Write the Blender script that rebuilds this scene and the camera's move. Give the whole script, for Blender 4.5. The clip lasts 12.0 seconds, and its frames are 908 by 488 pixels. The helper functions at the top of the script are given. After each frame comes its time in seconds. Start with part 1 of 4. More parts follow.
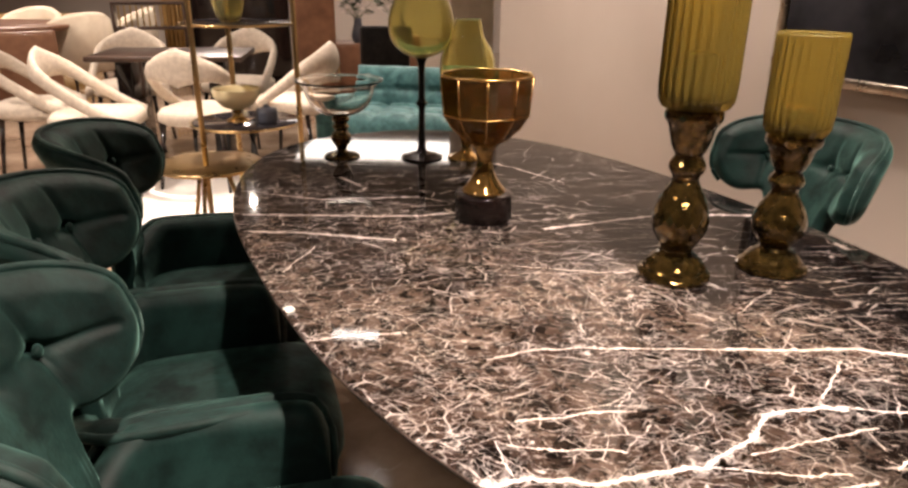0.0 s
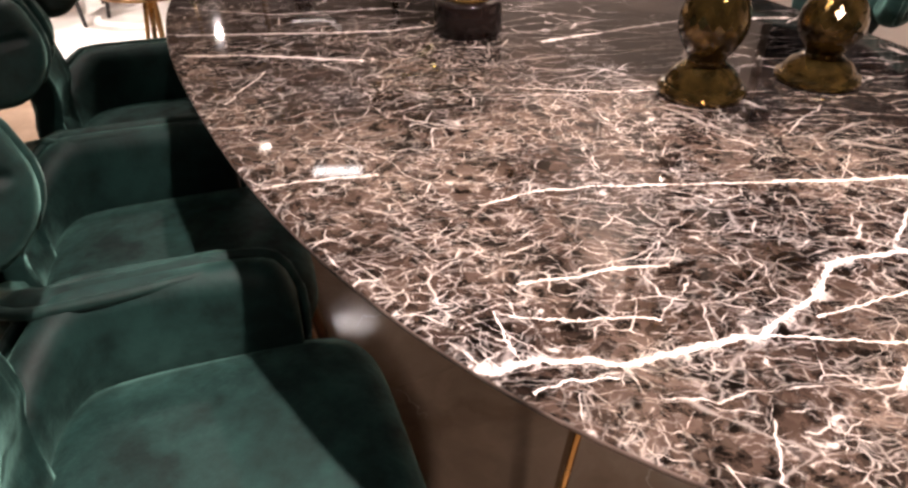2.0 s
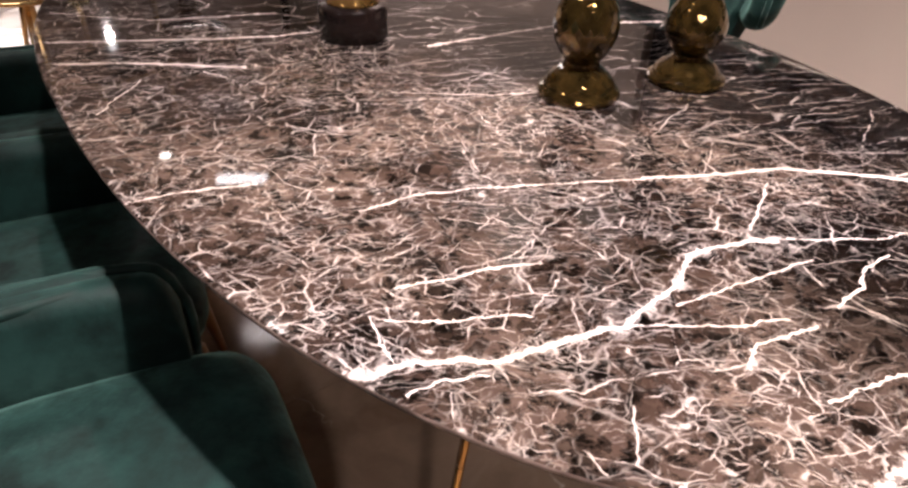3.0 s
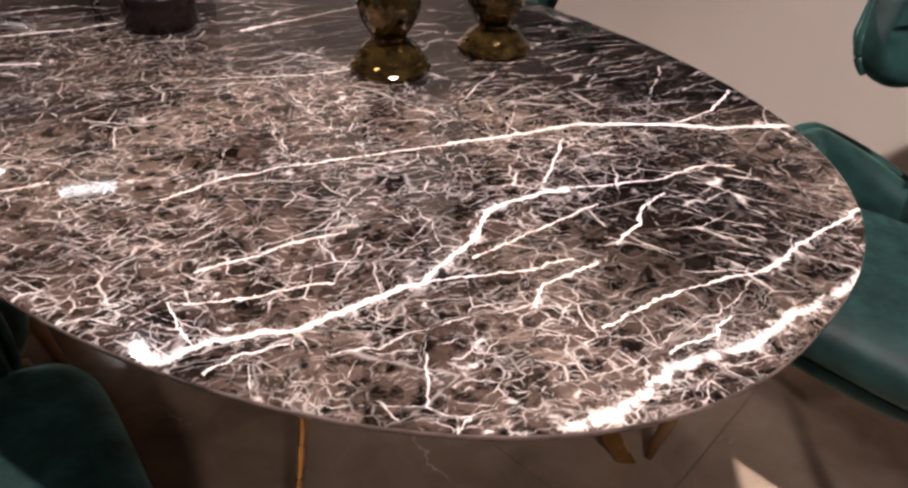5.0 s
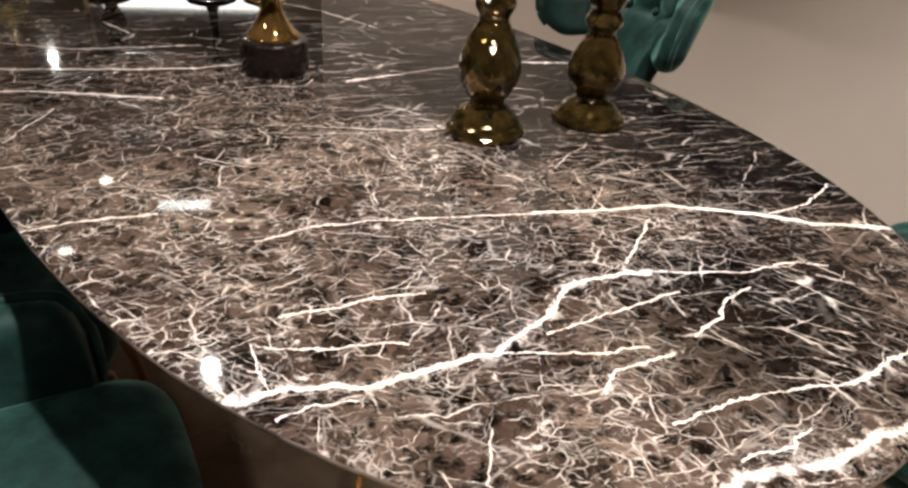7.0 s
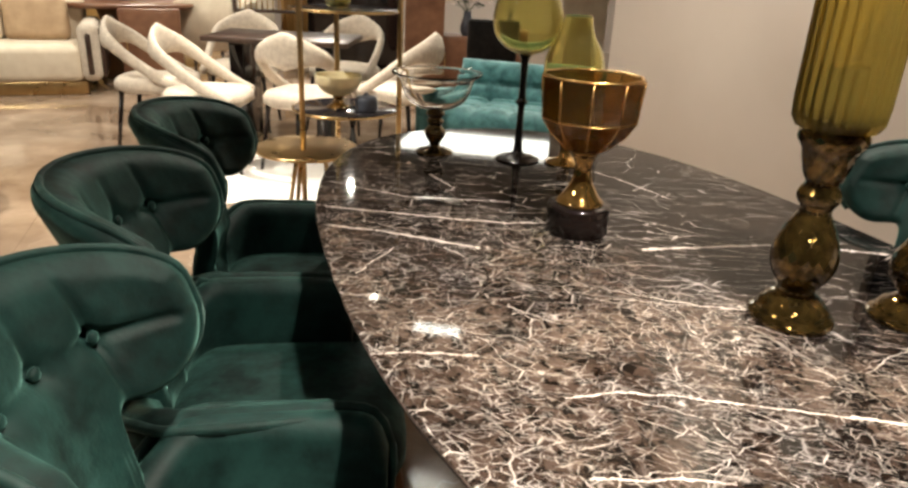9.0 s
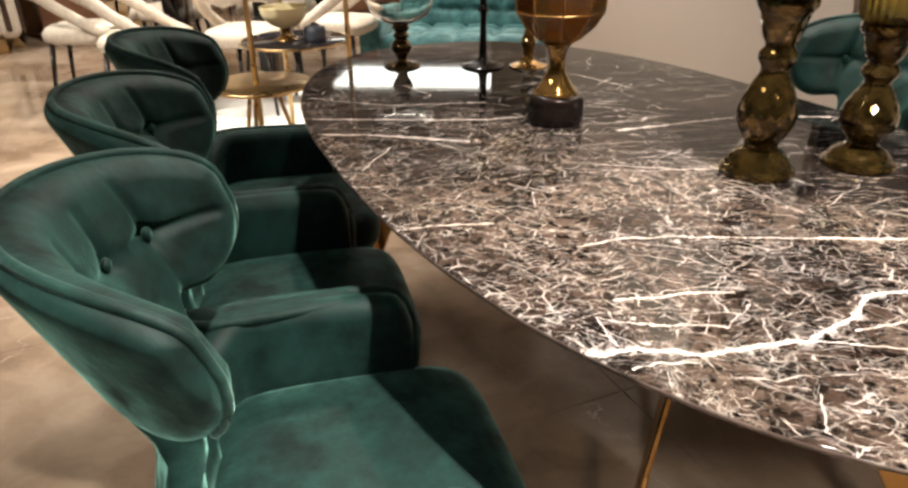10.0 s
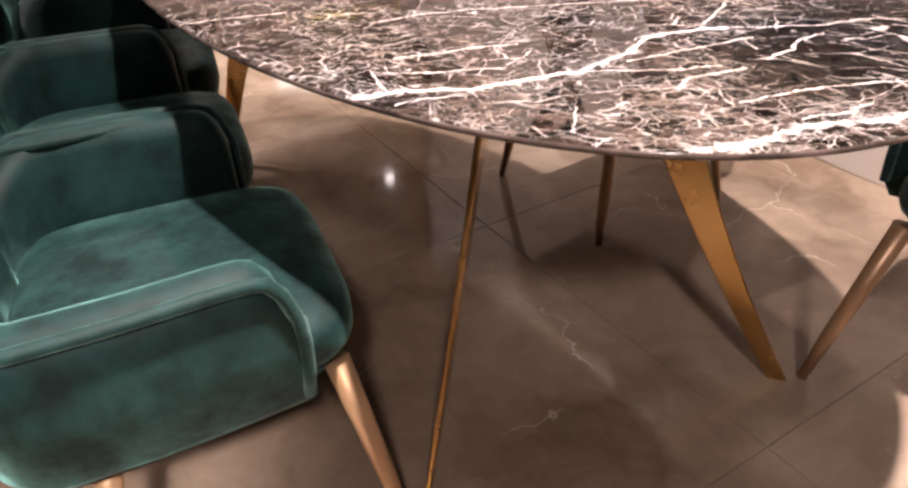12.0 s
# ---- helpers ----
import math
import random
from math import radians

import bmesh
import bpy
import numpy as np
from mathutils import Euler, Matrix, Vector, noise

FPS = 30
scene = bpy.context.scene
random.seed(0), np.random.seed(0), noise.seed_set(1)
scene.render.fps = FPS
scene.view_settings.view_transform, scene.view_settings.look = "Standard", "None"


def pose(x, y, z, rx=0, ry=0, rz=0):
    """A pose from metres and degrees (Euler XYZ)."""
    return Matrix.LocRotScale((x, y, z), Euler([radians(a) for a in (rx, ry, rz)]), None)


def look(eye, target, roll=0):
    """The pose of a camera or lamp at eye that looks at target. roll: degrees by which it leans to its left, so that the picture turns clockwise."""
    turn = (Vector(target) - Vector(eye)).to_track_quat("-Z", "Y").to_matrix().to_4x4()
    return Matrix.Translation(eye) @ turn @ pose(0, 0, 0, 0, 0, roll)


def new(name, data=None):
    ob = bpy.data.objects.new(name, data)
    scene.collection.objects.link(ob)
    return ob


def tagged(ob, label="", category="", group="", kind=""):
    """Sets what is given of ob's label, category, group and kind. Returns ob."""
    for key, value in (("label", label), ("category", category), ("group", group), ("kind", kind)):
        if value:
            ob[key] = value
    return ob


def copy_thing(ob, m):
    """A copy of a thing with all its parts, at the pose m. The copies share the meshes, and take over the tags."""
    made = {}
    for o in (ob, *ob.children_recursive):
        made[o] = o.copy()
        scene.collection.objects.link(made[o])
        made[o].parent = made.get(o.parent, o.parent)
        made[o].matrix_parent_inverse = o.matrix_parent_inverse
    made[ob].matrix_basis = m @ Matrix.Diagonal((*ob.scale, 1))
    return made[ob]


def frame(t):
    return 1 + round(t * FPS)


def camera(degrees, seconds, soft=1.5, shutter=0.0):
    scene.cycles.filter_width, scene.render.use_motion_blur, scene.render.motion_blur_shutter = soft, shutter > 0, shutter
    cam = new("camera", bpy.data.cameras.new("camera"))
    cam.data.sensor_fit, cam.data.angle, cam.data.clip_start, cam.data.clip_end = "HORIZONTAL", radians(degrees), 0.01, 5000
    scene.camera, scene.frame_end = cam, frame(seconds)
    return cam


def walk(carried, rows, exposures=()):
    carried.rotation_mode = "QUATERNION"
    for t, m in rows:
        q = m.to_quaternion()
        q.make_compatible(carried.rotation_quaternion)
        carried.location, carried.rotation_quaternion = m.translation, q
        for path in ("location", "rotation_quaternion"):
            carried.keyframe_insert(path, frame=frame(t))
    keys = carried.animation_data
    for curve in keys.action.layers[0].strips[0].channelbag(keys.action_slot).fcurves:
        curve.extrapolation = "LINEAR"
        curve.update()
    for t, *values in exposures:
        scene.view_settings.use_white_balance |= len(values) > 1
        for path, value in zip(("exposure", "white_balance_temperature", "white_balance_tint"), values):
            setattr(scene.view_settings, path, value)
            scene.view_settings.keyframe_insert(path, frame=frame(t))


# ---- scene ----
cam = camera(65.7, 12.0, soft=2.7)
PATH = [
    (0, (0.151, 0.012, 1.254), (0.06, 1.877, 0.537), 0.7),
    (0.5, (0.142, 0.11, 1.251), (-0.298, 1.925, 0.534), -0.0),
    (1, (0.131, 0.161, 1.22), (-0.498, 1.882, 0.417), 0.5),
    (1.5, (0.136, 0.193, 1.168), (-0.239, 1.858, 0.126), -1.8),
    (2, (0.146, 0.2, 1.165), (0.103, 1.844, 0.026), -0.7),
    (2.5, (0.16, 0.197, 1.172), (0.262, 1.836, 0.031), 1.0),
    (3, (0.186, 0.194, 1.171), (0.378, 1.832, 0.039), 1.6),
    (3.5, (0.211, 0.189, 1.169), (0.48, 1.815, 0.036), 1.3),
    (5.5, (0.271, 0.144, 1.169), (0.81, 1.684, 0.013), 2.4),
    (6, (0.276, 0.143, 1.175), (0.788, 1.704, 0.034), 2.8),
    (6.5, (0.264, 0.158, 1.181), (0.694, 1.755, 0.057), 4.0),
    (8.5, (0.201, 0.156, 1.245), (0.037, 2.001, 0.489), 3.2),
    (9, (0.151, 0.116, 1.243), (-0.195, 1.943, 0.507), 2.9),
    (9.5, (0.109, 0.067, 1.224), (-0.3, 1.871, 0.465), 2.4),
    (10, (0.073, -0.024, 1.198), (-0.107, 1.757, 0.306), -0.6),
    (10.5, (0.083, -0.058, 1.174), (0.162, 1.672, 0.174), 0.5),
    (11, (0.161, -0.071, 1.15), (0.273, 1.633, 0.108), 1.3),
    (11.5, (0.228, -0.085, 1.098), (0.306, 1.59, 0.008), 0.8),
    (12, (0.235, -0.08, 1.031), (0.277, 1.576, -0.089), -2.2),
]
# seconds, stops, kelvin, tint
LIGHT = [(0.0, -0.2, 6700, 16), (1.0, -0.1, 6600, 15), (2.5, -0.15, 6100, 21), (3.7, -0.28, 6000, 20), (5.5, -0.56, 5800, 15), (6.7, -0.47, 5800, 6), (8.4, -0.2, 6250, 1), (10.0, -0.05, 6050, 3), (11.0, 0.0, 5900, 14), (12.0, 0.12, 5900, 18)]
walk(cam, [(t, look(eye, target, roll)) for t, eye, target, roll in PATH], LIGHT)

# ---- the plan's own axes: u along the table, v across it ----
TURN_T = radians(119.2)
E1 = Vector((math.cos(TURN_T), math.sin(TURN_T), 0))
E2 = Vector((math.sin(TURN_T), -math.cos(TURN_T), 0))
MID = Vector((0.242, 1.432, 0))


def at(u, v, z=0.0):
    return MID + E1 * u + E2 * v + Vector((0, 0, z))


def stand(u, v, du, dv, z=0.0):
    """A pose on the plan whose +y looks along (du, dv)."""
    p, d = at(u, v, z), E1 * du + E2 * dv
    return pose(p.x, p.y, p.z, 0, 0, math.degrees(math.atan2(d.y, d.x)) - 90)


# ---- light ----
world = bpy.data.worlds.new("world")
scene.world = world
world.use_nodes = True
world.node_tree.nodes["Background"].inputs[0].default_value = (1.0, 0.78, 0.58, 1)
world.node_tree.nodes["Background"].inputs[1].default_value = 0.004


def spot(name, eye, target, watts, cone, colour=(1, 0.87, 0.74), blend=0.35, radius=0.03):
    lamp = bpy.data.lights.new(name, "SPOT")
    lamp.energy, lamp.spot_size, lamp.spot_blend, lamp.color, lamp.shadow_soft_size = watts, radians(cone), blend, colour, radius
    ob = new(name, lamp)
    ob.matrix_world = look(eye, target)
    return ob


def area(name, eye, target, watts, sx, sy, colour=(1, 0.84, 0.66)):
    lamp = bpy.data.lights.new(name, "AREA")
    lamp.shape, lamp.size, lamp.size_y, lamp.energy, lamp.color = "RECTANGLE", sx, sy, watts, colour
    ob = new(name, lamp)
    ob.matrix_world = look(eye, target)
    return ob


KEY = at(-1.0, -0.2, 2.78)
spot("key_spot", KEY, at(-0.92, -0.02, 0.6), 780, 82, blend=0.9, radius=0.035)
spot("table_spot", (-0.40, 2.95, 2.78), at(0.22, -0.38, 0.75), 150, 52, blend=0.9)
spot("rug_spot", (-1.5, 4.3, 2.78), (-1.75, 3.9, 0), 500, 46)
spot("sofa_spot", (-0.8, 4.75, 2.78), (0.0, 4.3, 0.5), 330, 70)
spot("wall_spot", at(0.9, 0.80, 2.78), at(1.0, 1.2, 1.2), 440, 92, blend=1.0)
# unseen fill lamps, added to brighten the near chair arm, floor and chair backs
spot("near_fill_spot", (0.3, -1.8, 2.78), (0.85, 0.50, 0), 200, 46, blend=0.8, radius=0.12)
spot("near_fill_spot", (0.55, -1.65, 2.78), (-0.31, 0.44, 0.42), 760, 15.5, blend=1.0, radius=0.1)
spot("near_fill_spot", (-1.7, 0.1, 2.78), (-0.9, 0.6, 0), 34, 110, radius=0.12)
spot("hall_spot", (-3.0, 5.2, 2.78), (-3.2, 5.8, 0), 200, 120)
spot("hall_spot", (-5.2, 4.6, 2.78), (-5.2, 5.2, 0), 270, 130)
spot("hall_spot", (-2.6, 7.8, 2.78), (-2.6, 7.2, 0), 230, 130)
spot("hall_spot", (-5.2, 8.2, 2.78), (-5.2, 8.4, 0), 320, 140)
spot("hall_spot", (-2.5, 2.3, 2.78), (-2.6, 3.1, 0), 400, 100)
spot("hall_spot", (-1.9, 1.9, 2.78), (-2.0, 2.4, 0), 420, 74, blend=0.9)
spot("hall_spot", (-0.2, 7.6, 2.78), (-0.3, 7.8, 0), 260, 130)


# ---- materials ----
def nodes_of(name):
    m = bpy.data.materials.new(name)
    m.use_nodes = True
    t = m.node_tree
    return m, t, t.nodes["Principled BSDF"]


def add(t, kind, **values):
    n = t.nodes.new(kind)
    for k, val in values.items():
        if k == "operation":
            n.operation = val
        elif k == "blend_type":
            n.blend_type = val
        elif k == "feature":
            n.feature = val
        elif k == "data_type":
            n.data_type = val
        elif k == "voronoi_dimensions":
            n.voronoi_dimensions = val
        else:
            n.inputs[k.replace("_", " ")].default_value = val
    return n


def ramp(t, source, stops):
    r = t.nodes.new("ShaderNodeValToRGB")
    while len(r.color_ramp.elements) < len(stops):
        r.color_ramp.elements.new(0.5)
    for e, (p, c) in zip(r.color_ramp.elements, stops):
        e.position, e.color = p, (*c, 1) if len(c) == 3 else c
    t.links.new(source, r.inputs[0])
    return r.outputs[0]


def coords(t, scale=1.0):
    c = t.nodes.new("ShaderNodeTexCoord")
    m = t.nodes.new("ShaderNodeMapping")
    m.inputs["Scale"].default_value = (scale, scale, scale) if not isinstance(scale, tuple) else scale
    t.links.new(c.outputs["Object"], m.inputs[0])
    return m.outputs[0]


def noise_of(t, vec, scale, detail=4, rough=0.55):
    n = add(t, "ShaderNodeTexNoise", Scale=scale, Detail=detail, Roughness=rough)
    t.links.new(vec, n.inputs["Vector"])
    return n


def surface(name, dark, light, scale=6.0, rough=0.5, metal=0.0, bump=0.1, fine=60.0, spread=0.12, **more):
    """A surface with broad mottling between two colours and a fine grain in its relief and gloss."""
    m, t, b = nodes_of(name)
    vec = coords(t)
    broad, grain = noise_of(t, vec, scale), noise_of(t, vec, fine, 3)
    t.links.new(ramp(t, broad.outputs[0], [(0.3, dark), (0.7, light)]), b.inputs["Base Color"])
    mr = add(t, "ShaderNodeMapRange")
    mr.inputs["To Min"].default_value, mr.inputs["To Max"].default_value = max(0.02, rough - spread), min(1, rough + spread)
    t.links.new(broad.outputs[0], mr.inputs[0])
    t.links.new(mr.outputs[0], b.inputs["Roughness"])
    b.inputs["Metallic"].default_value = metal
    if bump:
        bp = add(t, "ShaderNodeBump", Strength=bump, Distance=0.004)
        t.links.new(grain.outputs[0], bp.inputs["Height"])
        t.links.new(bp.outputs[0], b.inputs["Normal"])
    for k, val in more.items():
        b.inputs[k.replace("_", " ")].default_value = val
    return m


def velvet(name, dark, light, sheen):
    """Short-pile velvet: brushed patches, sheen and a fine nap."""
    m, t, b = nodes_of(name)
    vec = coords(t)
    patch, nap, mid = noise_of(t, vec, 5.5, 7, 0.70), noise_of(t, vec, 420, 2), noise_of(t, vec, 17, 4, 0.6)
    mix = add(t, "ShaderNodeMath", operation="MULTIPLY_ADD")
    mix.inputs[1].default_value, mix.inputs[2].default_value = 0.5, 0.0
    t.links.new(mid.outputs[0], mix.inputs[0])
    sm = add(t, "ShaderNodeMath", operation="MULTIPLY_ADD")
    sm.inputs[1].default_value = 0.6
    t.links.new(patch.outputs[0], sm.inputs[0])
    t.links.new(mix.outputs[0], sm.inputs[2])
    t.links.new(ramp(t, sm.outputs[0], [(0.44, dark), (0.64, light)]), b.inputs["Base Color"])
    t.links.new(ramp(t, sm.outputs[0], [(0.43, (0.10,) * 3), (0.66, (0.85,) * 3)]), b.inputs["Sheen Weight"])
    b.inputs["Roughness"].default_value = 0.62
    b.inputs["Sheen Roughness"].default_value = 0.42
    b.inputs["Sheen Tint"].default_value = (*sheen, 1)
    b.inputs["Specular IOR Level"].default_value = 0.25
    bp = add(t, "ShaderNodeBump", Strength=0.12, Distance=0.002)
    t.links.new(nap.outputs[0], bp.inputs["Height"])
    bp2 = add(t, "ShaderNodeBump", Strength=0.25, Distance=0.012)
    t.links.new(mid.outputs[0], bp2.inputs["Height"])
    t.links.new(bp.outputs[0], bp2.inputs["Normal"])
    t.links.new(bp2.outputs[0], b.inputs["Normal"])
    return m


def glass(name, colour, rough=0.02, transmission=1.0, ior=1.45, **more):
    m, t, b = nodes_of(name)
    b.inputs["Base Color"].default_value = (*colour, 1)
    b.inputs["Roughness"].default_value = rough
    b.inputs["Transmission Weight"].default_value = transmission
    b.inputs["IOR"].default_value = ior
    for k, val in more.items():
        b.inputs[k.replace("_", " ")].default_value = val
    return m


def glow(name, colour, strength):
    m, t, b = nodes_of(name)
    b.inputs["Emission Color"].default_value = (*colour, 1)
    b.inputs["Emission Strength"].default_value = strength
    b.inputs["Base Color"].default_value = (*colour, 1)
    return m


# the marble's main veins on the plan: half-width in metres, then the way
VEINS = [
    (0.0075, [(-0.675, -0.461), (-0.681, -0.421), (-0.723, -0.361), (-0.735, -0.293), (-0.749, -0.240)]),
    (0.0060, [(-0.749, -0.240), (-0.741, -0.192), (-0.734, -0.141), (-0.706, -0.096), (-0.719, -0.046), (-0.736, -0.003)]),
    (0.0150, [(-0.661, -0.480), (-0.672, -0.464)]),
    (0.0130, [(-0.728, -0.016), (-0.742, 0.006)]),
    (0.0035, [(-0.749, -0.240), (-0.777, -0.196), (-0.809, -0.154), (-0.827, -0.104)]),
    (0.0040, [(-0.446, -0.347), (-0.446, -0.284), (-0.464, -0.225), (-0.507, -0.138), (-0.568, -0.016)]),
    (0.0065, [(-0.568, -0.016), (-0.619, 0.087), (-0.646, 0.156), (-0.711, 0.231)]),
    (0.0085, [(-0.711, 0.231), (-0.786, 0.291), (-0.850, 0.374)]),
    (0.0040, [(-0.714, -0.003), (-0.681, 0.069), (-0.662, 0.108)]),
    (0.0040, [(-0.739, 0.261), (-0.752, 0.339), (-0.737, 0.433)]),
    (0.0034, [(-0.754, -0.172), (-0.767, -0.114), (-0.773, -0.052), (-0.785, 0.005)]),
    (0.0036, [(-0.735, -0.001), (-0.780, 0.066), (-0.807, 0.114), (-0.818, 0.167), (-0.854, 0.206)]),
    (0.0040, [(-0.846, -0.048), (-0.840, 0.001), (-0.825, 0.038), (-0.825, 0.083)]),
    (0.0038, [(-0.907, -0.168), (-0.923, -0.093), (-0.950, -0.028), (-0.976, 0.019)]),
    (0.0050, [(-0.976, 0.019), (-0.985, 0.102), (-0.999, 0.218)]),
    (0.0042, [(-0.848, -0.190), (-0.834, -0.158), (-0.842, -0.128), (-0.847, -0.091)]),
    (0.0110, [(-0.954, -0.281), (-0.967, -0.253), (-0.977, -0.212), (-0.979, -0.169), (-1.000, -0.127), (-1.014, -0.088), (-1.023, -0.022), (-1.041, 0.032), (-1.044, 0.088)]),
    (0.0036, [(-0.970, -0.153), (-0.973, -0.129), (-0.982, -0.103), (-0.982, -0.069)]),
    (0.0034, [(-0.623, -0.415), (-0.652, -0.373), (-0.670, -0.330), (-0.691, -0.298)]),
    (0.0034, [(-0.586, -0.384), (-0.605, -0.331), (-0.607, -0.293), (-0.632, -0.238)]),
    (0.0022, [(-0.611, -0.425), (-0.646, -0.435), (-0.681, -0.436)]),
    (0.0032, [(-0.712, -0.448), (-0.714, -0.413), (-0.733, -0.380)]),
    (0.0060, [(-0.017, 0.027), (-0.027, 0.110), (-0.038, 0.227), (-0.050, 0.333), (-0.138, 0.509)]),
    (0.0060, [(0.222, -0.544), (0.170, -0.448), (0.106, -0.357), (0.050, -0.290)]),
    (0.0055, [(0.341, -0.534), (0.259, -0.373), (0.171, -0.187), (0.158, -0.108)]),
    (0.0045, [(-0.284, -0.568), (-0.295, -0.501), (-0.324, -0.419)]),
    (0.0035, [(-0.019, -0.530), (0.083, -0.443)]),
    (0.0035, [(-0.170, -0.136), (-0.259, -0.005), (-0.296, 0.072)]),
    (0.0045, [(0.660, 0.125), (0.441, 0.227), (0.260, 0.270)]),
    (0.0045, [(0.521, -0.500), (0.372, -0.340), (0.303, -0.130)]),
]


def marble():
    """Dark emperador: a broken ground of brown and near-black fragments, netted with pale threads, and the large veins."""
    m, t, b = nodes_of("marble_polished_brown")
    link = t.links.new
    vec = coords(t, (1.0, -1.0, 1.0))
    warp, warp2 = noise_of(t, vec, 9.0, 4, 0.6), noise_of(t, vec, 38.0, 3, 0.6)

    def bent(noise_node, amount, base):
        s = add(t, "ShaderNodeVectorMath", operation="SUBTRACT")
        s.inputs[1].default_value = (0.5, 0.5, 0.5)
        link(noise_node.outputs["Color"], s.inputs[0])
        k = add(t, "ShaderNodeVectorMath", operation="MULTIPLY_ADD")
        k.inputs[1].default_value = (amount, amount, 0)
        link(s.outputs[0], k.inputs[0])
        link(base, k.inputs[2])
        return k.outputs[0]

    def math_of(op, a, c):
        mm = add(t, "ShaderNodeMath", operation=op)
        for slot, val in ((0, a), (1, c)):
            if isinstance(val, float):
                mm.inputs[slot].default_value = val
            else:
                link(val, mm.inputs[slot])
        return mm.outputs[0]

    def times(a, c):
        return math_of("MULTIPLY", a, c)

    def grey(source, *stops):
        return ramp(t, source, [(p, (g,) * 3) for p, g in stops])

    def multiplied(a, c):
        mx = add(t, "ShaderNodeMix", data_type="RGBA", blend_type="MULTIPLY", Factor=1.0)
        link(a, mx.inputs[6])
        link(c, mx.inputs[7])
        return mx.outputs[2]

    soft = bent(warp, 0.045, vec)
    wavy = bent(noise_of(t, vec, 120.0, 2, 0.6), 0.0035, bent(warp2, 0.0085, soft))
    split = t.nodes.new("ShaderNodeSeparateXYZ")
    link(soft, split.inputs[0])
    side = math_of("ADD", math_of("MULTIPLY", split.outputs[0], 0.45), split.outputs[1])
    # where the stone is broken small, and where it is a calm dark sheet
    broken = times(grey(math_of("ADD", side, 0.5), (0.32, 1.0), (0.53, 0.12)), grey(math_of("ADD", split.outputs[0], 0.5), (0.0, 1.0), (0.6, 0.90)))
    level = add(t, "ShaderNodeVectorMath", operation="MULTIPLY")
    level.inputs[1].default_value = (1.15, 0.80, 0)
    link(soft, level.inputs[0])
    gap = add(t, "ShaderNodeVectorMath", operation="DISTANCE")
    gap.inputs[1].default_value = (-0.875 * 1.15, 0.06 * 0.80, 0)
    link(level.outputs[0], gap.inputs[0])
    pool = grey(gap.outputs["Value"], (0.10, 0.0), (0.21, 1.0))
    broken = times(broken, grey(gap.outputs["Value"], (0.10, 0.12), (0.21, 1.0)))
    sheet = math_of("SUBTRACT", 1.0, pool)
    far_side = times(math_of("SUBTRACT", 1.0, times(broken, 0.75)), grey(gap.outputs["Value"], (0.12, 0.10), (0.24, 1.0)))
    far_side = times(far_side, grey(math_of("ADD", split.outputs[1], 0.5), (0.55, 1.0), (0.78, 0.45)))
    # ground
    cloud, spots = noise_of(t, soft, 5.0, 6, 0.62), noise_of(t, wavy, 55, 6, 0.72)
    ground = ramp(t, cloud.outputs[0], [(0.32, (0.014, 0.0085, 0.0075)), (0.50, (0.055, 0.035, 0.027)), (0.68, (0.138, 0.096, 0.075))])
    # darker towards the wall and far end: stone tone, with shade painted in
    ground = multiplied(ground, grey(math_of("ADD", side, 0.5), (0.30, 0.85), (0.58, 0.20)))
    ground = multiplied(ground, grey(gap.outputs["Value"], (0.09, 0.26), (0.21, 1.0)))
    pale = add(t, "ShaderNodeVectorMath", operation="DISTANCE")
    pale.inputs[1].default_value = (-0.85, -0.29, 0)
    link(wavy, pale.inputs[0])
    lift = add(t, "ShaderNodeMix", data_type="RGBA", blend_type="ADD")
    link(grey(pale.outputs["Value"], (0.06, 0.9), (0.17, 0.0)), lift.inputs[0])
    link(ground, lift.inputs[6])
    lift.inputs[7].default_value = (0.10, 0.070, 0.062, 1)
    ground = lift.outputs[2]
    for scale, lo, mid, hi in ((34.0, 0.30, 0.95, 1.0), (88.0, 0.38, 0.9, 1.0)):
        cells = add(t, "ShaderNodeTexVoronoi", voronoi_dimensions="2D", Scale=scale)
        link(wavy, cells.inputs["Vector"])
        ground = multiplied(ground, grey(cells.outputs["Color"], (0.15, lo), (0.45, mid), (0.9, hi)))
    ground = multiplied(ground, grey(spots.outputs[0], (0.40, 0.10), (0.50, 1.0)))
    white = None

    def joined(mask):
        nonlocal white
        white = mask if white is None else math_of("MAXIMUM", white, mask)

    swell = noise_of(t, wavy, 46.0, 4, 0.7)
    swelling = add(t, "ShaderNodeMapRange")
    swelling.inputs["From Min"].default_value, swelling.inputs["From Max"].default_value = 0.32, 0.68
    swelling.inputs["To Min"].default_value, swelling.inputs["To Max"].default_value = 0.15, 1.95
    link(swell.outputs[0], swelling.inputs[0])
    patches = grey(noise_of(t, soft, 4.6, 5, 0.65).outputs[0], (0.40, 0.15), (0.57, 1.0))
